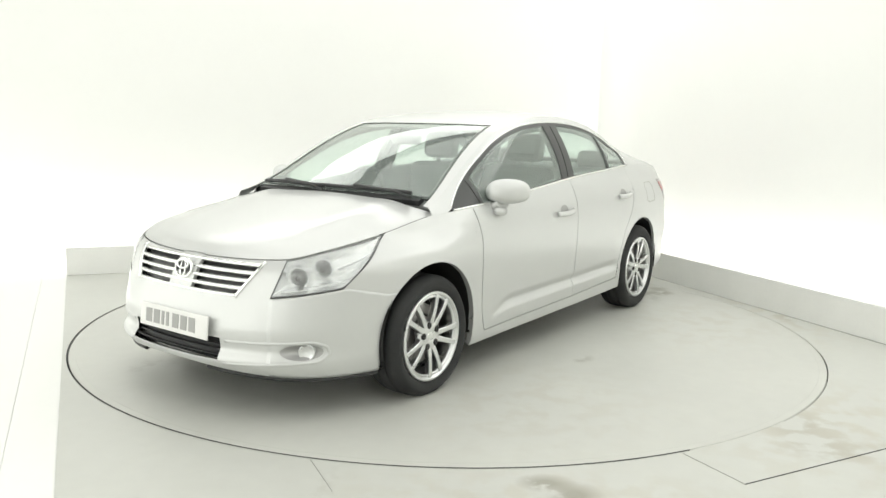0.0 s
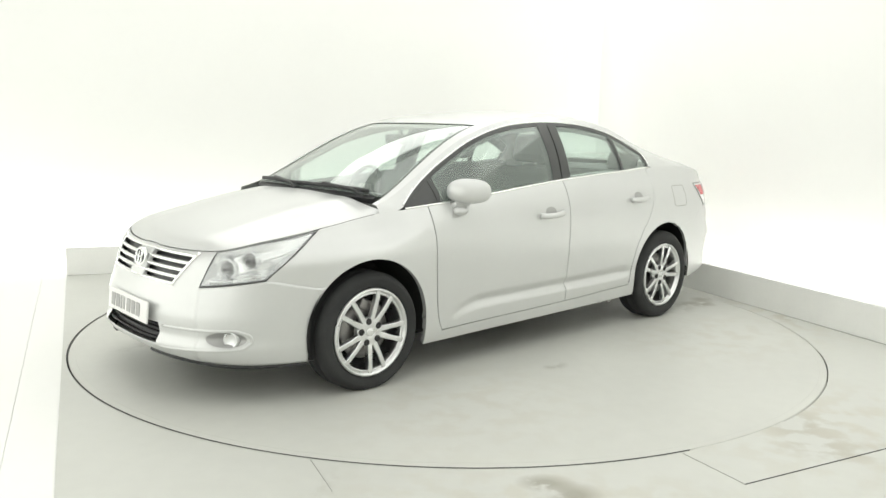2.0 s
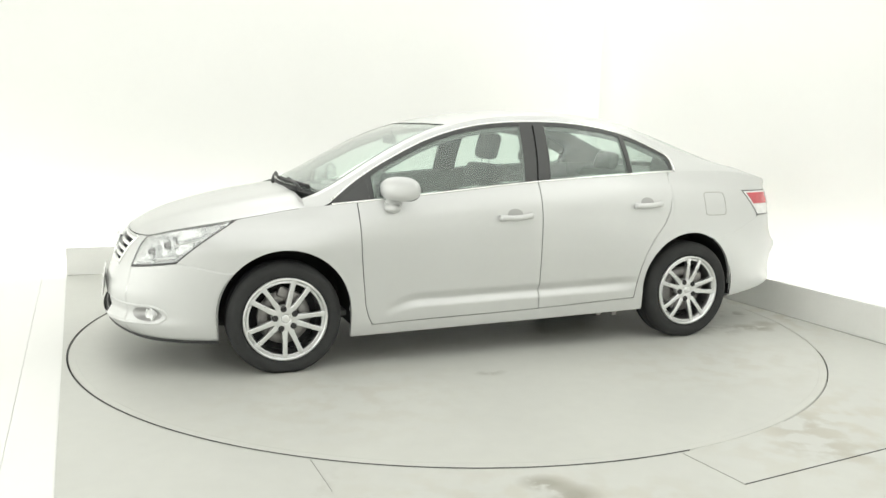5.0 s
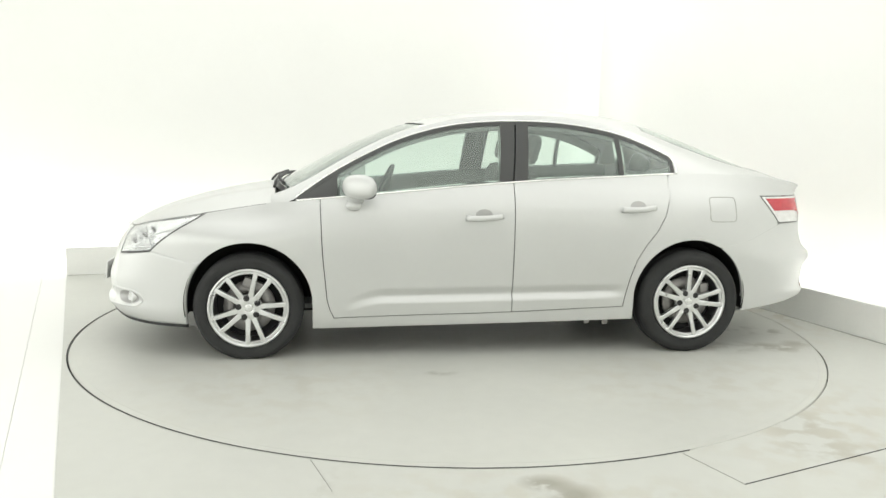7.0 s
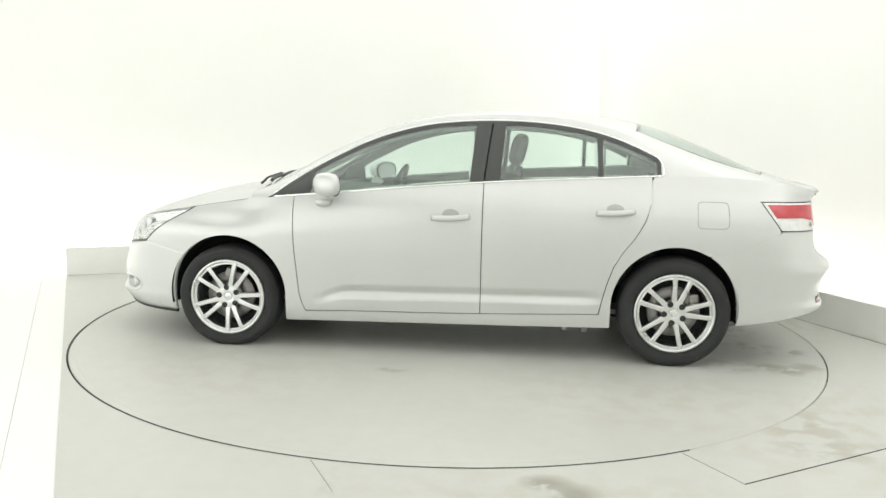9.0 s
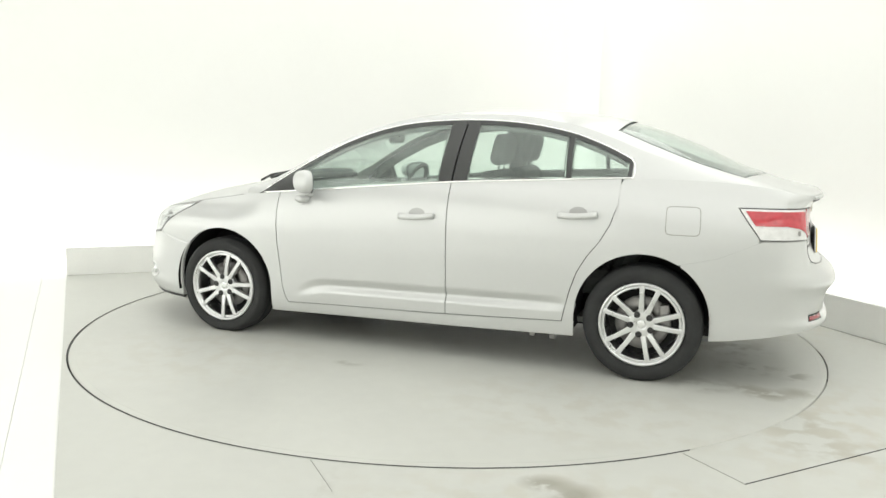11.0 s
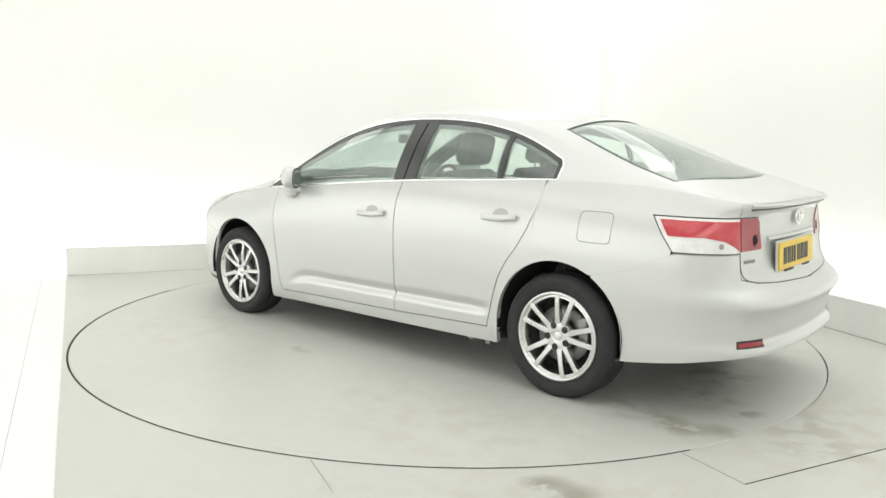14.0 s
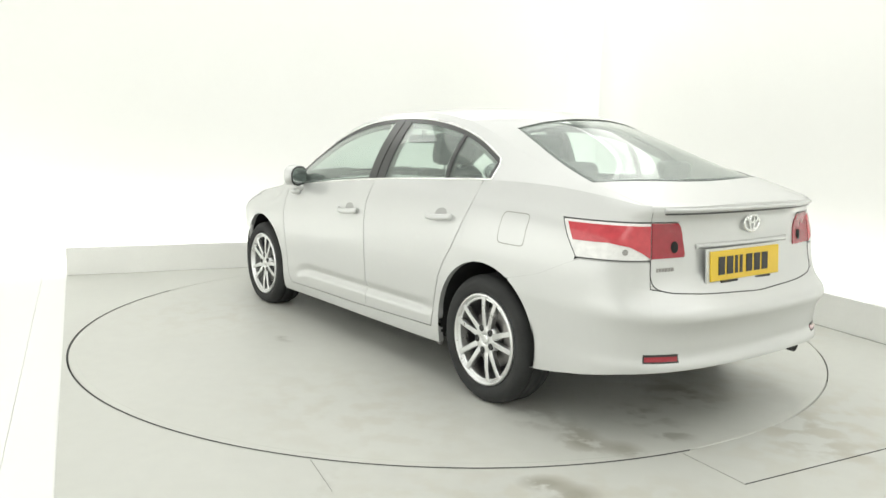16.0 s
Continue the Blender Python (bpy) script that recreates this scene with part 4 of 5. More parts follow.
ring_bead(bm, c, 0.062, 0.044, 0.008)
ring_bead(bm, c + np.array([-0.004, 0, 0.020]), 0.040, 0.020, 0.006)
ring_bead(bm, c + np.array([-0.003, 0, -0.002]), 0.018, 0.040, 0.006)
part("emblem", bm, CHROME, grille, "chrome oval badge")
bm = bmesh.new()
ellipsoid(bm, (c[0] + 0.006, 0, c[2]), (0.010, 0.060, 0.042))
part("emblem_backing", bm, TRIM, grille, "dark oval badge backing")
bm = bmesh.new()
for f in BOTH:
    zz = skin_field(const(0), const(0.085), const(0.572), const(0.735), 8, 16, 0.002)
    sheet(bm, zz * f, 0.02)
part("emblem_mount", bm, PAINT, grille)

# lower intake with slats
intake = part("lower_intake", bmesh.new(), BLACK, car, "black lower air intake")
bm = bmesh.new()
for f in BOTH:
    sheet(bm, skin_field(const(0), const(0.332), const(0.282), const(0.389), 14, 6, -0.04) * f)
bm.to_mesh(intake.data)
bm.free()
for z in (0.302, 0.325, 0.348, 0.371):
    bm = bmesh.new()
    y = np.linspace(-0.330, 0.330, 24)
    p = skin(np.abs(y), np.full(24, z)) * np.stack([np.ones(24), np.sign(y), np.ones(24)], -1) + np.array([0.022, 0, 0])
    sweep(bm, p, np.tile([-1, 0, 0.0], (24, 1)), 0.004, 0.012, 6)
    part("slat", bm, BLACK, intake)


def fog_lamp(bm, f):
    c = skin(0.775, 0.336) + skin_normal(0.775, 0.336) * 0.006
    m = Matrix.Translation(Vector(c * f)) @ Vector(np.array([-0.85, -0.52, 0]) * f).to_track_quat("Z", "Y").to_matrix().to_4x4()
    lathe(bm, [(0.001, 0.010), (0.020, 0.012), (0.030, 0.014), (0.036, 0.020), (0.039, 0.016), (0.040, -0.01)], m, 24)
    bmesh.ops.recalc_face_normals(bm, faces=bm.faces[:])


both("fog_lamp", fog_lamp, ALLOY, "small round fog lamp in an oval recess")


def fog_recess(bm, f):
    a, b = np.meshgrid(lin(29), np.linspace(0.03, 1, 6), indexing="ij")
    t = a * 2 * math.pi
    s, z = 0.745 + 0.106 * np.cos(t) * b, 0.337 + 0.037 * np.sin(t) * b
    sheet(bm, (skin(s, z) + skin_normal(s, z) * 0.0015) * f)


# lines the hollow with darkened paint, as its shade
both("fog_recess", fog_recess, SHADE_PAINT, "oval fog lamp recess with shade in its colour")


def fog_brow(bm, f):
    """The raised fold that runs from the air intake round the fog lamp."""
    e = np.linspace(0, 1, 50)
    s = knots([0, 0.40, 0.50, 0.56, 0.66, 1.0], [0.36, 0.80, 0.868, 0.880, 0.83, 0.36])(e)
    z = knots([0, 0.40, 0.50, 0.56, 0.66, 1.0], [0.372, 0.382, 0.360, 0.325, 0.292, 0.268])(e)
    sweep(bm, (skin(s, z) - skin_normal(s, z) * 0.001) * f, skin_normal(s, z) * f, 0.008, 0.0045, 10)


both("fog_lamp_fold", fog_brow, PAINT)


# number plates with plain bars
def plate(c, yaw, w, h, mat, name, ink, lean):
    bm = bmesh.new()
    m = pose(*c, lean, 0, yaw)
    box(bm, (0, 0, 0), (w, 0.010, h), m, 0.003)
    ob = part(name, bm, mat, car, "plain number plate with dark bars" if mat is YELLOW else "plain white number plate with bars")
    x = -w * 0.40
    for k in range(7):
        wd = 0.046 if k not in (2, 3) else 0.020
        bm = bmesh.new()
        box(bm, (x + wd / 2, -0.0065, 0.0), (wd, 0.003, h * 0.60), m)
        part("bar", bm, ink, ob)
        x += wd + (0.030 if k == 3 else 0.016)
    return ob


plate((-2.290, -0.030, 0.428), -90, 0.52, 0.112, WHITE, "front_number_plate", GREY_INK, -5)
back_plate = plate((2.240, -0.036, 0.778), 90, 0.53, 0.136, YELLOW, "rear_number_plate", INK, -4)
bm = bmesh.new()
box(bm, (0, 0.007, -0.004), (0.575, 0.008, 0.166), pose(2.240, -0.036, 0.778, -4, 0, 90), 0.003)
part("plate_holder", bm, PAINT, back_plate, "silver plate recess")
for d in (-0.13, 0.13):
    bm = bmesh.new()
    box(bm, (d, -0.004, -0.073), (0.12, 0.012, 0.010), pose(2.240, -0.036, 0.778, -4, 0, 90), 0.002)
    part("plate_clip", bm, BLACK, back_plate, "black clip under the plate")

# tail lamps
WHITE_TOP = knots([4.7, 4.95, 5.05, 5.12, 5.166], [0.893, 0.893, 0.878, 0.850, 0.826])
for k, f in enumerate(BOTH):
    bm = bmesh.new()
    sheet(bm, skin_field(TAIL_FRONT, const(5.166), const(0.823), const(0.978), 24, 12, 0.002) * f, 0.03)
    lamp = part("tail_lamp", bm, WHITE_LENS, car, "red and clear tail lamp")
    bm = bmesh.new()
    sheet(bm, skin_field(lambda z: TAIL_FRONT(z) + 0.024, const(5.164), lambda s: WHITE_TOP(s), const(0.966), 28, 10, 0.005) * f, 0.003)
    part("brake_lens", bm, RED, lamp, "red brake lens")
    bm = bmesh.new()
    inner = knots([0.82, 0.84, 0.93, 0.965, 0.985], [5.405, 5.412, 5.392, 5.375, 5.345])
    sheet(bm, skin_field(const(5.175), inner, const(0.826), const(0.978), 14, 10, 0.005) * f, 0.03)
    part("inner_lens", bm, DARKRED, lamp, "dark red lens on the boot lid")
    for s0, z0, r, mat in ((5.03, 0.856, 0.013, IRON), (5.335, 0.872, 0.026, UNDER)):
        bm = bmesh.new()
        a, b = np.meshgrid(lin(21), np.linspace(0.04, 1, 4), indexing="ij")
        ss, zz = s0 + r * np.cos(a * 2 * math.pi) * b, z0 + r * np.sin(a * 2 * math.pi) * b
        sheet(bm, (skin(ss, zz) + skin_normal(ss, zz) * 0.007) * f)
        part("bulb_socket", bm, mat, lamp)
    bm = bmesh.new()
    zz = np.linspace(0.823, 0.979, 8)
    ss = np.concatenate([np.linspace(5.165, 4.81, 14), TAIL_FRONT(zz), np.linspace(4.71, 5.17, 14), np.linspace(5.18, 5.36, 6)])
    z4 = np.concatenate([np.full(14, 0.821), zz, np.full(14, 0.981), np.full(6, 0.982)])
    p = skin(ss, z4) + skin_normal(ss, z4) * 0.002
    sweep(bm, p * f, skin_normal(ss, z4) * f, 0.0022, 0.0015, 6)
    part("lamp_seal", bm, TRIM, lamp)
    bm = bmesh.new()
    sheet(bm, skin_field(const(5.150), const(5.318), const(0.388), const(0.409), 10, 3, 0.003) * f, 0.02)
    reflector = part("rear_reflector", bm, DARKRED, car, "slim red bumper reflector")
    bm = bmesh.new()
    sheet(bm, skin_field(const(5.143), const(5.325), const(0.382), const(0.419), 10, 3, 0.0015) * f, 0.02)
    part("reflector_frame", bm, BLACK, reflector, "black reflector frame")
    # darkened bead behind the bumper seam, keeps the gap's shade faint
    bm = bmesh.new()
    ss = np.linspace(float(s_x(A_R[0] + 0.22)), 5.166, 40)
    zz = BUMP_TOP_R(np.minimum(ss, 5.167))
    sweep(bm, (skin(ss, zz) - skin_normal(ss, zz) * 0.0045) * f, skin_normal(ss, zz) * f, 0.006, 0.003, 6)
    part("bumper_joint", bm, SHADE_PAINT, car)

# plate recess, garnish and badge on the boot
bm = bmesh.new()
y = np.linspace(-0.36, 0.36, 30)
p = skin(np.interp(np.abs(y), -lip[::-1, 1], lip_s[::-1]), np.full(30, 0.868)) * np.stack([np.ones(30), np.sign(y) * -1, np.ones(30)], -1)
sweep(bm, p + np.array([0.002, 0, 0]), np.tile([1, 0, 0.1], (30, 1)), 0.013, 0.010, 8)
part("plate_garnish", bm, PAINT, boot)
def boot_lip(z, half, w, h, out):
    bm = bmesh.new()
    y = np.linspace(-half, half, 40)
    p = skin(np.interp(np.abs(y), -lip[::-1, 1], lip_s[::-1]), np.full(40, z)) * np.stack([np.ones(40), np.sign(y) * -1, np.ones(40)], -1)
    sweep(bm, p + np.array([out, 0, 0]), np.tile([1, 0, 0.1], (40, 1)), w, h, 8)
    return bm


part("boot_spoiler", boot_lip(1.037, 0.565, 0.009, 0.012, 0.001), PAINT, boot, "body-coloured lip spoiler")
for f in BOTH:
    bm = bmesh.new()
    ss = np.concatenate([np.full(8, 5.170), [5.175, 5.182, 5.193, 5.208, 5.225, 5.242], np.linspace(5.26, LEN, 30)])
    zz = np.concatenate([np.linspace(0.824, 0.758, 8), [0.738, 0.722, 0.710, 0.701, 0.694, 0.690], BUMP_TOP_R(np.linspace(5.26, LEN, 30))])
    sweep(bm, (skin(ss, zz) + skin_normal(ss, zz) * 0.0005) * f, skin_normal(ss, zz) * f, 0.0032, 0.0016, 6)
    part("boot_shut_line", bm, TRIM, boot)
# thin dark strip drawn where the lip shades the boot lid
part("spoiler_shade", boot_lip(1.020, 0.56, 0.0045, 0.004, 0.000), TRIM, boot, "dark strip as the shade under the lip spoiler")
bm = bmesh.new()
c = skin(LEN, 0.962) + np.array([0.012, 0.015, 0])
ring_bead(bm, c, 0.056, 0.040, 0.008, 0.05, sgn=1)
ring_bead(bm, c + np.array([0.004, 0, 0.018]), 0.036, 0.018, 0.006, 0.05, sgn=1)
ring_bead(bm, c + np.array([0.003, 0, -0.002]), 0.017, 0.036, 0.006, 0.05, sgn=1)
part("emblem", bm, CHROME, boot, "chrome oval badge")
bm = bmesh.new()
for k in range(6):
    s0 = 5.215 + 0.021 * k
    sheet(bm, skin_field(const(s0), const(s0 + 0.014), const(0.768), const(0.784), 2, 2, 0.003), 0.004)
part("model_badge", bm, IRON, boot, "small chrome badge of unreadable letters")


# handles, mirrors, fuel flap
def handle_at(x0, x1, z, k, f, door):
    bm = bmesh.new()
    e = np.linspace(x0, x1, 18)
    q = np.linspace(0, 1, 18)
    zz = z + 0.012 * q - 0.008 * np.sin(math.pi * q)
    s = s_x(e)
    p = skin(s, zz) + skin_normal(s, zz) * (0.012 + 0.022 * np.sin(math.pi * q) ** 0.5)[:, None]
    sweep(bm, p * f, skin_normal(s, zz) * f, 0.017, 0.010, 10)
    h = part("handle", bm, PAINT, door, "body-coloured pull handle")
    # flat oval in darkened paint stands for the shade behind the handle
    bm = bmesh.new()
    c = skin(s_x((x0 + x1) / 2 - 0.005), z + 0.020)
    n = skin_normal(s_x((x0 + x1) / 2), z + 0.01)
    a, b = np.meshgrid(lin(13), np.linspace(0.02, 1, 6), indexing="ij")
    ang = a * 2 * math.pi
    px, pz = (x0 + x1) / 2 + 0.052 * np.cos(ang) * b, z + 0.020 + 0.034 * np.sin(ang) * b
    P = skin(s_x(px), pz) + n * (0.0015)
    sheet(bm, P * f)
    part("handle_shade_patch", bm, SHADE_PAINT, door, "grip recess suggested by a flat, darker oval")


for k, f in enumerate(BOTH):
    handle_at(-0.085, 0.135, 0.842, k, f, doors_front[k])
    handle_at(0.872, 1.085, 0.897, k, f, doors_rear[k])
    # mirror
    bm = bmesh.new()
    m = Matrix.Translation(Vector(np.array([-0.712, -0.918, 1.017]) * f)) @ Matrix.Rotation(radians(36 * f[1]), 4, "Z")
    ellipsoid(bm, (0, 0, 0), (0.070, 0.126, 0.074), m, 0.82, 28)
    for v in bm.verts:
        loc = m.inverted() @ v.co
        loc.x = min(loc.x, 0.040)
        if loc.x < 0:
            loc.x *= 1 - 0.62 * max(0.0, -loc.y * f[1] / 0.128)      # thinner towards its tip
        if loc.z < 0:
            loc.z *= 0.88
        v.co = m @ loc
    mirror = part("wing_mirror", bm, PAINT, car, "body-coloured wing mirror")
    bm = bmesh.new()
    ellipsoid(bm, (0.042, 0, 0), (0.003, 0.100, 0.056), m, 0.8, 24)
    part("mirror_glass", bm, MIRROR, mirror, "mirror glass")
    bm = bmesh.new()
    ellipsoid(bm, (0.0385, 0, 0), (0.004, 0.113, 0.068), m, 0.8, 24)
    part("mirror_bezel", bm, BLACK, mirror, "black mirror surround")
    bm = bmesh.new()
    p = np.array([[-0.74, -0.90, 0.955], [-0.735, -0.86, 0.938], [-0.735, -0.82, 0.925], [-0.735, -0.78, 0.935]])
    sweep(bm, p * f, np.tile(np.array([0, -0.3, 1.0]) * f, (4, 1)), 0.052, 0.026, 12)
    part("mirror_stalk", bm, PAINT, mirror)
    # body-coloured bulge below the stalk
    bm = bmesh.new()
    ellipsoid(bm, (-0.745, -0.890, 0.912), (0.048, 0.040, 0.028), Matrix.Diagonal((1, f[1], 1, 1)), 1.0, 16)
    bmesh.ops.recalc_face_normals(bm, faces=bm.faces[:])
    part("mirror_foot", bm, PAINT, mirror)
bm = bmesh.new()
t = np.linspace(0, 2 * math.pi, 65)
ss = 4.4125 + 0.0885 * np.sign(np.cos(t)) * np.abs(np.cos(t)) ** 0.28
zz = 0.902 + 0.0745 * np.sign(np.sin(t)) * np.abs(np.sin(t)) ** 0.28
sweep(bm, skin(ss, zz), skin_normal(ss, zz), 0.0022, 0.0012, 6)
part("fuel_flap_gap", bm, FAINT, car, "square fuel flap outline")


# wheels
def wheel(x, y, z, turn, R):
    f = 1 if y < 0 else -1
    m = Matrix.Translation((x, y, z)) @ Matrix.Rotation(radians(90 * f), 4, "X") @ Matrix.Rotation(turn, 4, "Z")
    RR = 0.232
    bm = bmesh.new()
    w = 0.215
    prof = [(RR - 0.022, -w + 0.02), (RR + 0.01, -w), (R - 0.04, -w - 0.0), (R - 0.012, -w + 0.018), (R, -w + 0.05), (R, -0.155), (R - 0.006, -0.150), (R - 0.006, -0.142), (R, -0.138), (R, -0.082), (R - 0.006, -0.078),
            (R - 0.006, -0.070), (R, -0.066), (R - 0.001, -0.040), (R - 0.007, -0.020), (R - 0.022, -0.003), (RR + 0.055, 0.006), (RR + 0.045, 0.005), (RR + 0.030, 0.004), (RR + 0.018, 0.0), (RR + 0.004, -0.010), (RR - 0.014, -0.030)]
    lathe(bm, prof, m, 72, close=True)
    for v in bm.verts:
        if v.co.z < 0.002:                    # the loaded tyre stands flat and bulges
            v.co.y += -0.006 * f if abs(v.co.y) > 0.80 else 0
            v.co.z = 0.002
    bmesh.ops.recalc_face_normals(bm, faces=bm.faces[:])
    hub = new("wheel")
    hub.parent = car
    tagged(hub, "ten-spoke alloy wheel with black tyre")
    part("tyre", bm, RUBBER, hub, "black rubber tyre")
    bm = bmesh.new()
    lathe(bm, [(RR + 0.003, -0.012), (RR + 0.002, -0.002), (RR - 0.006, 0.002), (RR - 0.012, 0.0), (RR - 0.015, -0.014), (RR - 0.021, -0.018), (RR - 0.024, -0.010), (RR - 0.030, -0.012), (RR - 0.032, -0.024), (RR - 0.034, -0.05), (RR - 0.036, -0.17)], m, 72)
    n = 5
    for k in range(n):
        for sgn in (-1, 1):
            base, tip = 2 * math.pi * k / n + sgn * 0.235, 2 * math.pi * k / n + sgn * 0.215
            rows = []
            for u in np.linspace(0, 1, 8):
                r = 0.060 + (RR - 0.010 - 0.060) * u
                ang = base + (tip - base) * u
                wd = 0.0165 - 0.0020 * u - 0.0025 * math.sin(math.pi * u)
                h = -0.019 + 0.008 * math.sin(math.pi * min(1.0, u * 0.75 + 0.06)) + 0.008 * u
                cx, cy = math.cos(ang), math.sin(ang)
                tx, ty = -cy, cx
                sect = [(-wd, -0.030), (-wd, -0.003), (-wd * 0.75, 0.0), (wd * 0.75, 0.0), (wd, -0.003), (wd, -0.030)]
                rows.append([bm.verts.new(m @ Vector((cx * r + tx * q, cy * r + ty * q, h + zz))) for q, zz in sect])
            for p, q in zip(rows[:-1], rows[1:]):
                for i in range(5):
                    bm.faces.new((p[i], p[i + 1], q[i + 1], q[i]))
    lathe(bm, [(0.0005, -0.020), (0.026, -0.020), (0.0285, -0.0175), (0.034, -0.0165), (0.066, -0.0165), (0.074, -0.019), (0.077, -0.06)], m, 40)
    bmesh.ops.recalc_face_normals(bm, faces=bm.faces[:])
    rim = part("rim", bm, ALLOY, hub, "silver alloy rim with paired spokes")
    bm = bmesh.new()
    lathe(bm, [(0.0005, -0.0150), (0.018, -0.0153), (0.0225, -0.0165), (0.024, -0.0205)], m, 28)
    part("centre_cap", bm, BOWL, hub, "round silver wheel cap")
    for k in range(5):
        a = 2 * math.pi * (k + 0.5) / 5
        bm = bmesh.new()
        mm = m @ Matrix.Translation((0.058 * math.cos(a), 0.058 * math.sin(a), -0.0150))
        lathe(bm, [(0.0005, 0.001), (0.007, 0.001), (0.0085, 0.004), (0.0105, 0.003), (0.0135, -0.0005), (0.0175, 0.0005), (0.0180, -0.006)], mm, 16)
        part("wheel_nut", bm, NUT, hub, "dark wheel nut")
    bm = bmesh.new()
    lathe(bm, [(0.05, -0.075), (0.150, -0.075), (0.150, -0.095), (0.06, -0.095)], m, 40, close=True)
    bmesh.ops.recalc_face_normals(bm, faces=bm.faces[:])
    part("brake_disc", bm, IRON, hub, "worn grey brake disc")
    bm = bmesh.new()
    box(bm, (0.125, 0.03, -0.082), (0.06, 0.13, 0.05), m, 0.012)
    part("brake_calliper", bm, IRON, hub)
    bm = bmesh.new()
    lathe(bm, [(0.001, -0.125), (RR - 0.03, -0.125)], m, 40)
    part("back_plate", bm, UNDER, hub)


for x, half, z, turn, radius in ((-1.350, 0.886, 0.305, 1.135, 0.318), (1.350, 0.876, 0.320, 0.122, 0.327)):
    for y in (-half, half):
        wheel(x, y, z, turn, radius)


# wheel houses, underbody
def wheel_house(bm, f, a):
    t, w = np.meshgrid(np.linspace(math.radians(-12), math.radians(192), 30), lin(6), indexing="ij")
    P = np.stack([a[0] + (a[2] + 0.006) * np.cos(t), -0.862 + 0.30 * w, a[1] + (a[2] + 0.006) * np.sin(t)], -1)
    sheet(bm, P * f, ref=(a[0], 0, -5))
    t, w = np.meshgrid(np.linspace(math.radians(-12), math.radians(192), 30), np.linspace(0.05, 1, 3), indexing="ij")
    P = np.stack([a[0] + (a[2] + 0.006) * np.cos(t) * w, np.full(t.shape, -0.562), a[1] + (a[2] + 0.006) * np.sin(t) * w], -1)
    sheet(bm, P * f, ref=(a[0], 0, 0.4))


for a in (A_F, A_R):
    both("wheel_house", lambda bm, f: wheel_house(bm, f, a), UNDER, "black wheel arch liner")
bm = bmesh.new()
box(bm, (0.0, 0, 0.235), (1.90, 1.52, 0.06), None, 0.02)
box(bm, (-0.08, 0, 0.245), (3.90, 1.08, 0.08), None, 0.03)
box(bm, (1.90, 0.1, 0.310), (0.30, 0.9, 0.06), None, 0.02)
part("underbody", bm, UNDER, car, "dark underbody")
for f in (-1, 1):
    for x, dz in ((0.72, 0.0), (0.84, 0.006), (-0.86, 0.0), (-0.74, 0.003)):
        bm = bmesh.new()
        box(bm, (x, 0.765 * f, 0.192 - dz / 2), (0.035, 0.02, 0.05 + dz), None, 0.006)
        part("jacking_bracket", bm, IRON, car, "small steel bracket under the sill")
bm = bmesh.new()
lathe(bm, [(0.001, -0.05), (0.022, -0.05), (0.024, 0.12), (0.028, 0.12), (0.028, -0.1)], pose(2.150, 0.40, 0.326, 0, 93, 0), 20)
bmesh.ops.recalc_face_normals(bm, faces=bm.faces[:])
part("exhaust_pipe", bm, NUT, car, "short dark exhaust tailpipe")


# interior
def seat(x, y, name, recl=14, wide=0.50, headrest=True, base=0.34, high=0.60):
    root = new(name)
    root.parent = car
    tagged(root, "dark grey fabric seat")
    bm = bmesh.new()
    box(bm, (0, 0, 0), (0.52, wide, 0.16), pose(x - 0.16, y, base + 0.12, 0, -6, 0), 0.06)
    part("cushion", bm, FABRIC, root)
    m = pose(x + 0.12, y, base + 0.16, 0, recl, 0)
    bm = bmesh.new()
    box(bm, (0, 0, high / 2), (0.13, wide * 0.96, high), m, 0.055)
    part("backrest", bm, FABRIC, root)
    if headrest:
        bm = bmesh.new()
        box(bm, (-0.01, 0, high + 0.130), (0.10, 0.29, 0.20), m, 0.045)
        part("headrest", bm, FABRIC, root)
        for d in (-0.06, 0.06):
            bm = bmesh.new()
            lathe(bm, [(0.006, -0.05), (0.006, 0.10)], m @ Matrix.Translation((0, d, high)), 8)
            part("headrest_post", bm, CHROME, root)


for y in (-0.37, 0.37):
    seat(0.11, y, "front_seat", high=0.63)
seat(1.05, 0.0, "rear_bench", 24, 1.28, False, 0.36, 0.60)
for y in (-0.38, 0.38):
    bm = bmesh.new()
    box(bm, (0, 0, 0.0), (0.09, 0.26, 0.15), pose(1.46, y, 1.135, 0, 20, 0), 0.04)
    part("rear_headrest", bm, FABRIC, car, "dark rear headrest")
bm = bmesh.new()
a, b = np.meshgrid(np.linspace(-1, 1, 16), lin(8), indexing="ij")
x = -1.17 + 0.62 * b
sheet(bm, np.stack([x, a * 0.70, 0.955 - 0.05 * b ** 2 + 0.035 * np.exp(-((a - 0.5) / 0.25) ** 2) * b - 0.02 * np.abs(a) ** 4 - 0.06 * (b > 0.99)], -1), 0.03)
box(bm, (-0.60, 0, 0.76), (0.18, 1.38, 0.28), None, 0.06)
box(bm, (-0.15, 0, 0.52), (0.95, 0.24, 0.30), None, 0.05)
part("dashboard", bm, LINING, car, "dark grey dashboard")
bm = bmesh.new()
mm = pose(-0.51, 0.37, 0.915, 0, -66, 0)
t = np.linspace(0, 2 * math.pi, 33)
sweep(bm, np.array([mm @ Vector((0.185 * math.cos(q), 0.185 * math.sin(q), 0)) for q in t]), np.tile(np.array(mm.to_3x3() @ Vector((0, 0, 1))), (33, 1)), 0.015, 0.015)
box(bm, (0, 0, -0.02), (0.14, 0.16, 0.05), mm, 0.02)
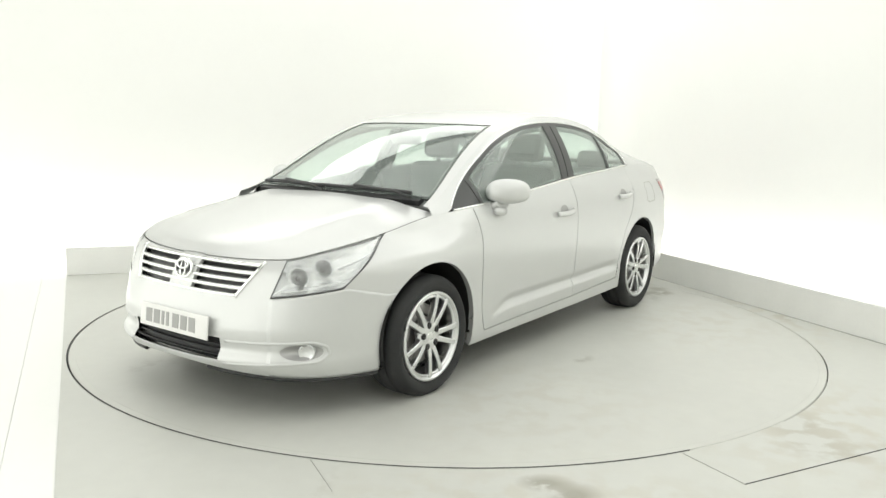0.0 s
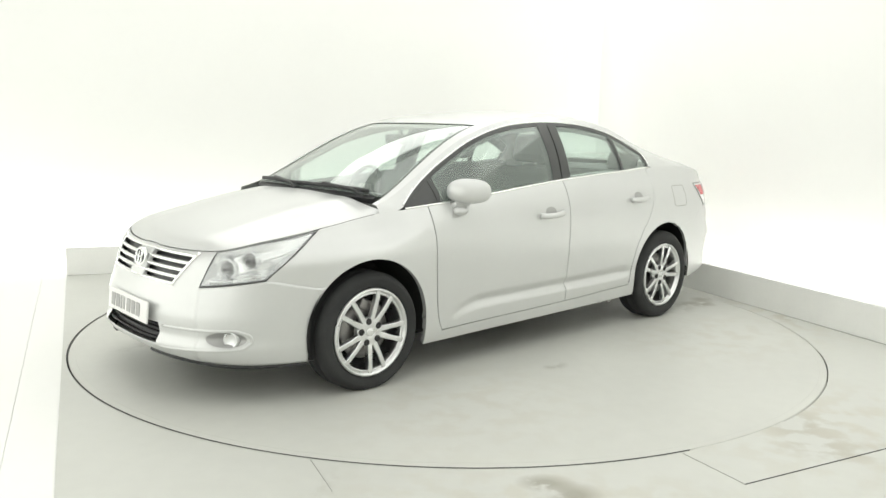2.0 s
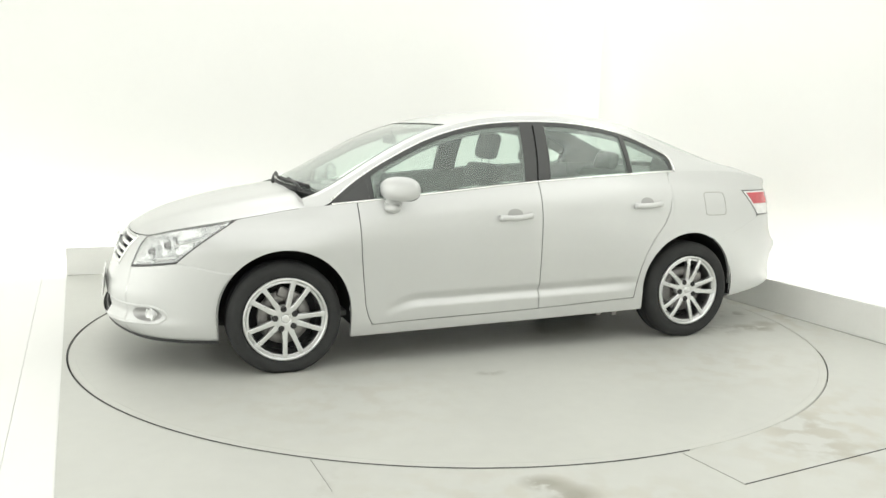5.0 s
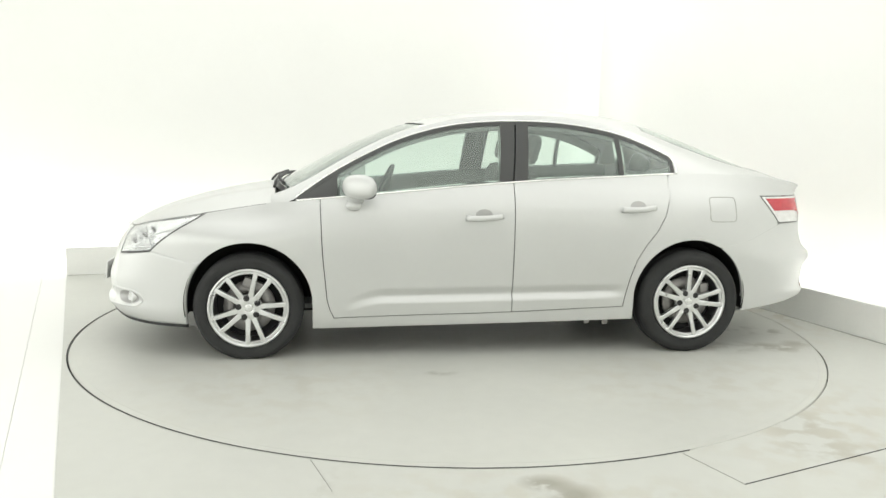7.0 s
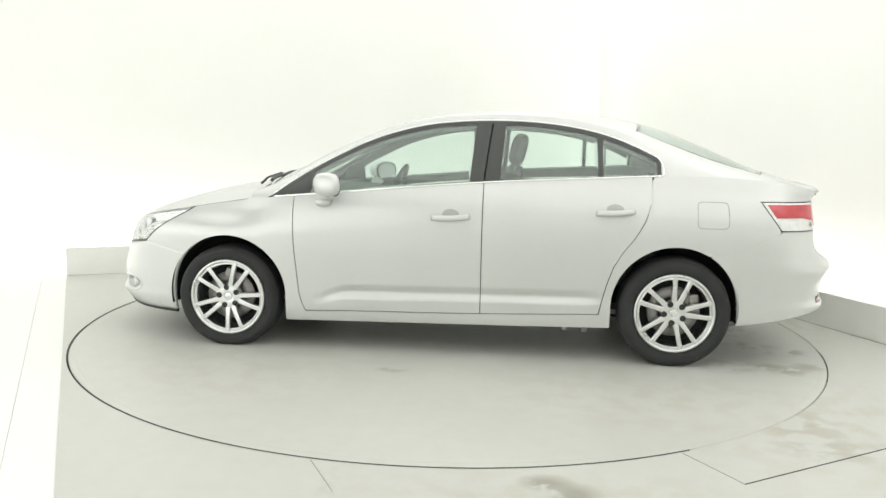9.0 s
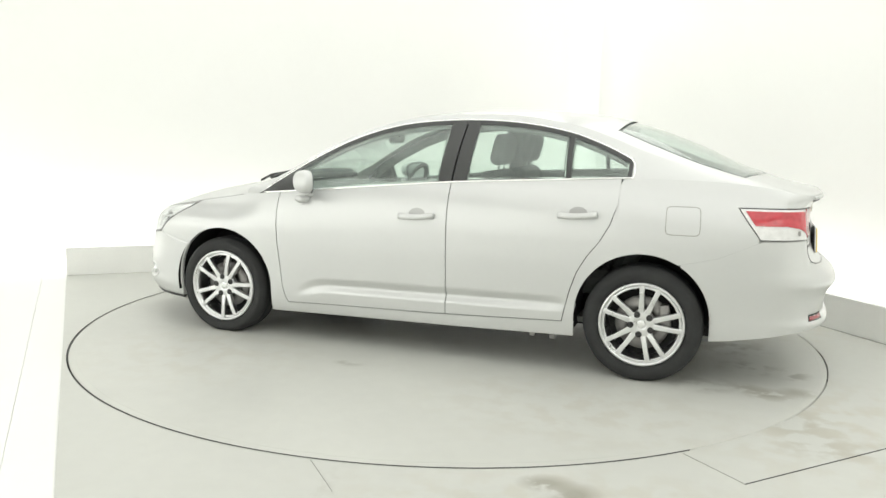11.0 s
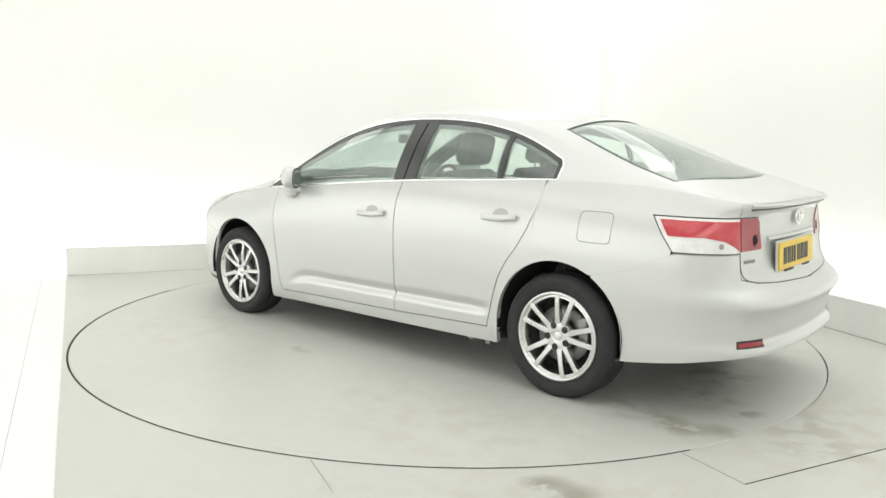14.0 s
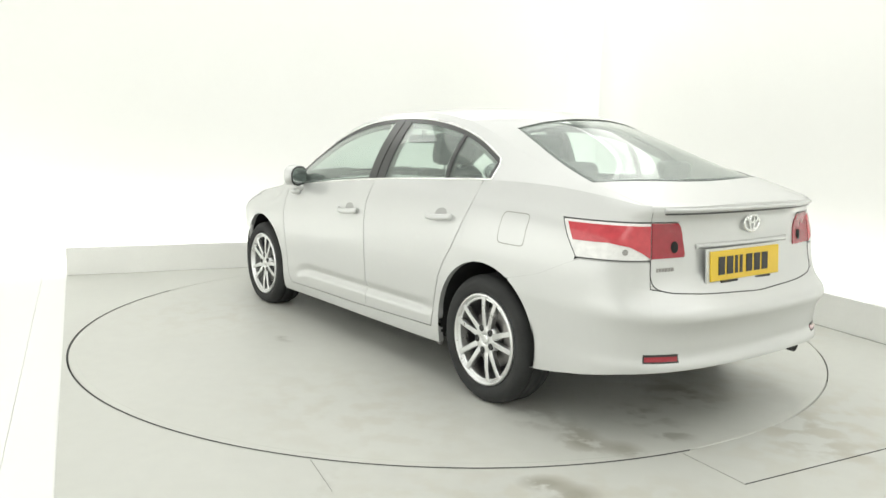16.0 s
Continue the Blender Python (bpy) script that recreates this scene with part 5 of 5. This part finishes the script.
box(bm, (0, 0, -0.015), (0.04, 0.35, 0.02), mm, 0.006)
part("steering_wheel", bm, BLACK, car, "black steering wheel")
bm = bmesh.new()
for f in BOTH:
    a, b = np.meshgrid(lin(30), lin(6), indexing="ij")
    x = -1.05 + 2.35 * a
    z0 = np.where((x > 0.90) | (x < -0.95), 0.74, 0.30)
    z = z0 + (belt_z(x) - 0.006 - z0) * b
    y = belt_y(x) - 0.035 - 0.03 * np.sin(math.pi * b)
    sheet(bm, np.stack([x, -y, z], -1) * f, ref=(0.1, -3 * f[1], 0.6))
    sheet(bm, np.stack([x, -y, z], -1) * f * np.array([1, 1.015, 1]))
box(bm, (0.1, 0, 0.29), (2.5, 1.5, 0.03))
part("door_lining", bm, LINING, car, "dark grey door and floor lining")
bm = bmesh.new()
a, b = np.meshgrid(np.linspace(-1, 1, 20), lin(8), indexing="ij")
sheet(bm, np.stack([1.36 + (0.45 + 0.10 * (1 - a * a)) * b, a * 0.66, 1.045 + 0.045 * b + 0 * a], -1), 0.03)
part("parcel_shelf", bm, LINING, car, "dark parcel shelf")
bm = bmesh.new()
P = top_field(lambda q: head_x(q) - 0.0, tail_x, -0.97, 0.97, 24, 20, -0.03)
sheet(bm, P, ref=(0.3, 0, 5))
for f in BOTH:
    P = top_field(lambda q: np.full(np.shape(q), -1.15), head_x, QW + 0.005, 0.98, 3, 16, -0.018, QW2 + 0.005, 0.98) * f
    sheet(bm, P, ref=(0.3, 0, 5))
    P = top_field(tail_x, lambda q: np.full(np.shape(q), 1.60), QB + 0.005, 0.98, 3, 16, -0.02, (QB + QB2) / 2 + 0.02, 0.98) * f
    sheet(bm, P, ref=(0.3, 0, 5))
    a, b = np.meshgrid(lin(12), lin(5), indexing="ij")
    xx = 1.26 + 0.45 * a
    P = side(xx, belt_z(xx) + (cant_z(xx) - belt_z(xx)) * b) + np.array([0, 0.03, -0.01])
    sheet(bm, P * f, ref=(1.5, -5 * f[1], 1.2))
for edge in (head_x, tail_x):                # closes the roof above the lining at both screens
    q, b = np.meshgrid(np.linspace(-0.97, 0.97, 24), lin(3), indexing="ij")
    P = top(edge(q), q)
    P[..., 2] -= 0.006 + 0.027 * b
    sheet(bm, P, ref=(0.35, 0, 1.4))
part("headliner", bm, HEADLINER, car, "pale fabric headliner")
bm = bmesh.new()
box(bm, (-0.49, 0, 1.285), (0.03, 0.24, 0.065), pose(0, 0, 0), 0.014)
box(bm, (-0.465, 0, 1.318), (0.02, 0.03, 0.05))
part("interior_mirror", bm, BLACK, car, "black interior mirror")


# ---- motion of the table and the car ----
SEAT = Vector((0.0626, 0.0524, 0))       # the car's middle from the table's axis


def angle(t):
    if t >= 1.0:
        return 49.31 - 6.861 * (t - 1.0)
    return float(np.interp(t, [0.0, 0.25, 0.5, 0.75, 1.0], [54.42, 53.55, 52.37, 50.95, 49.31]))


def motions():
    times = [0.0, 0.25, 0.5, 0.75] + [1.0 + 0.5 * k for k in range(31)]
    walk(car, [(t, pose(0, 0, 0, 0, 0, angle(t)) @ Matrix.Translation(SEAT)) for t in times])
    walk(disc, [(t, pose(0, 0, 0, 0, 0, angle(t))) for t in times])


motions()
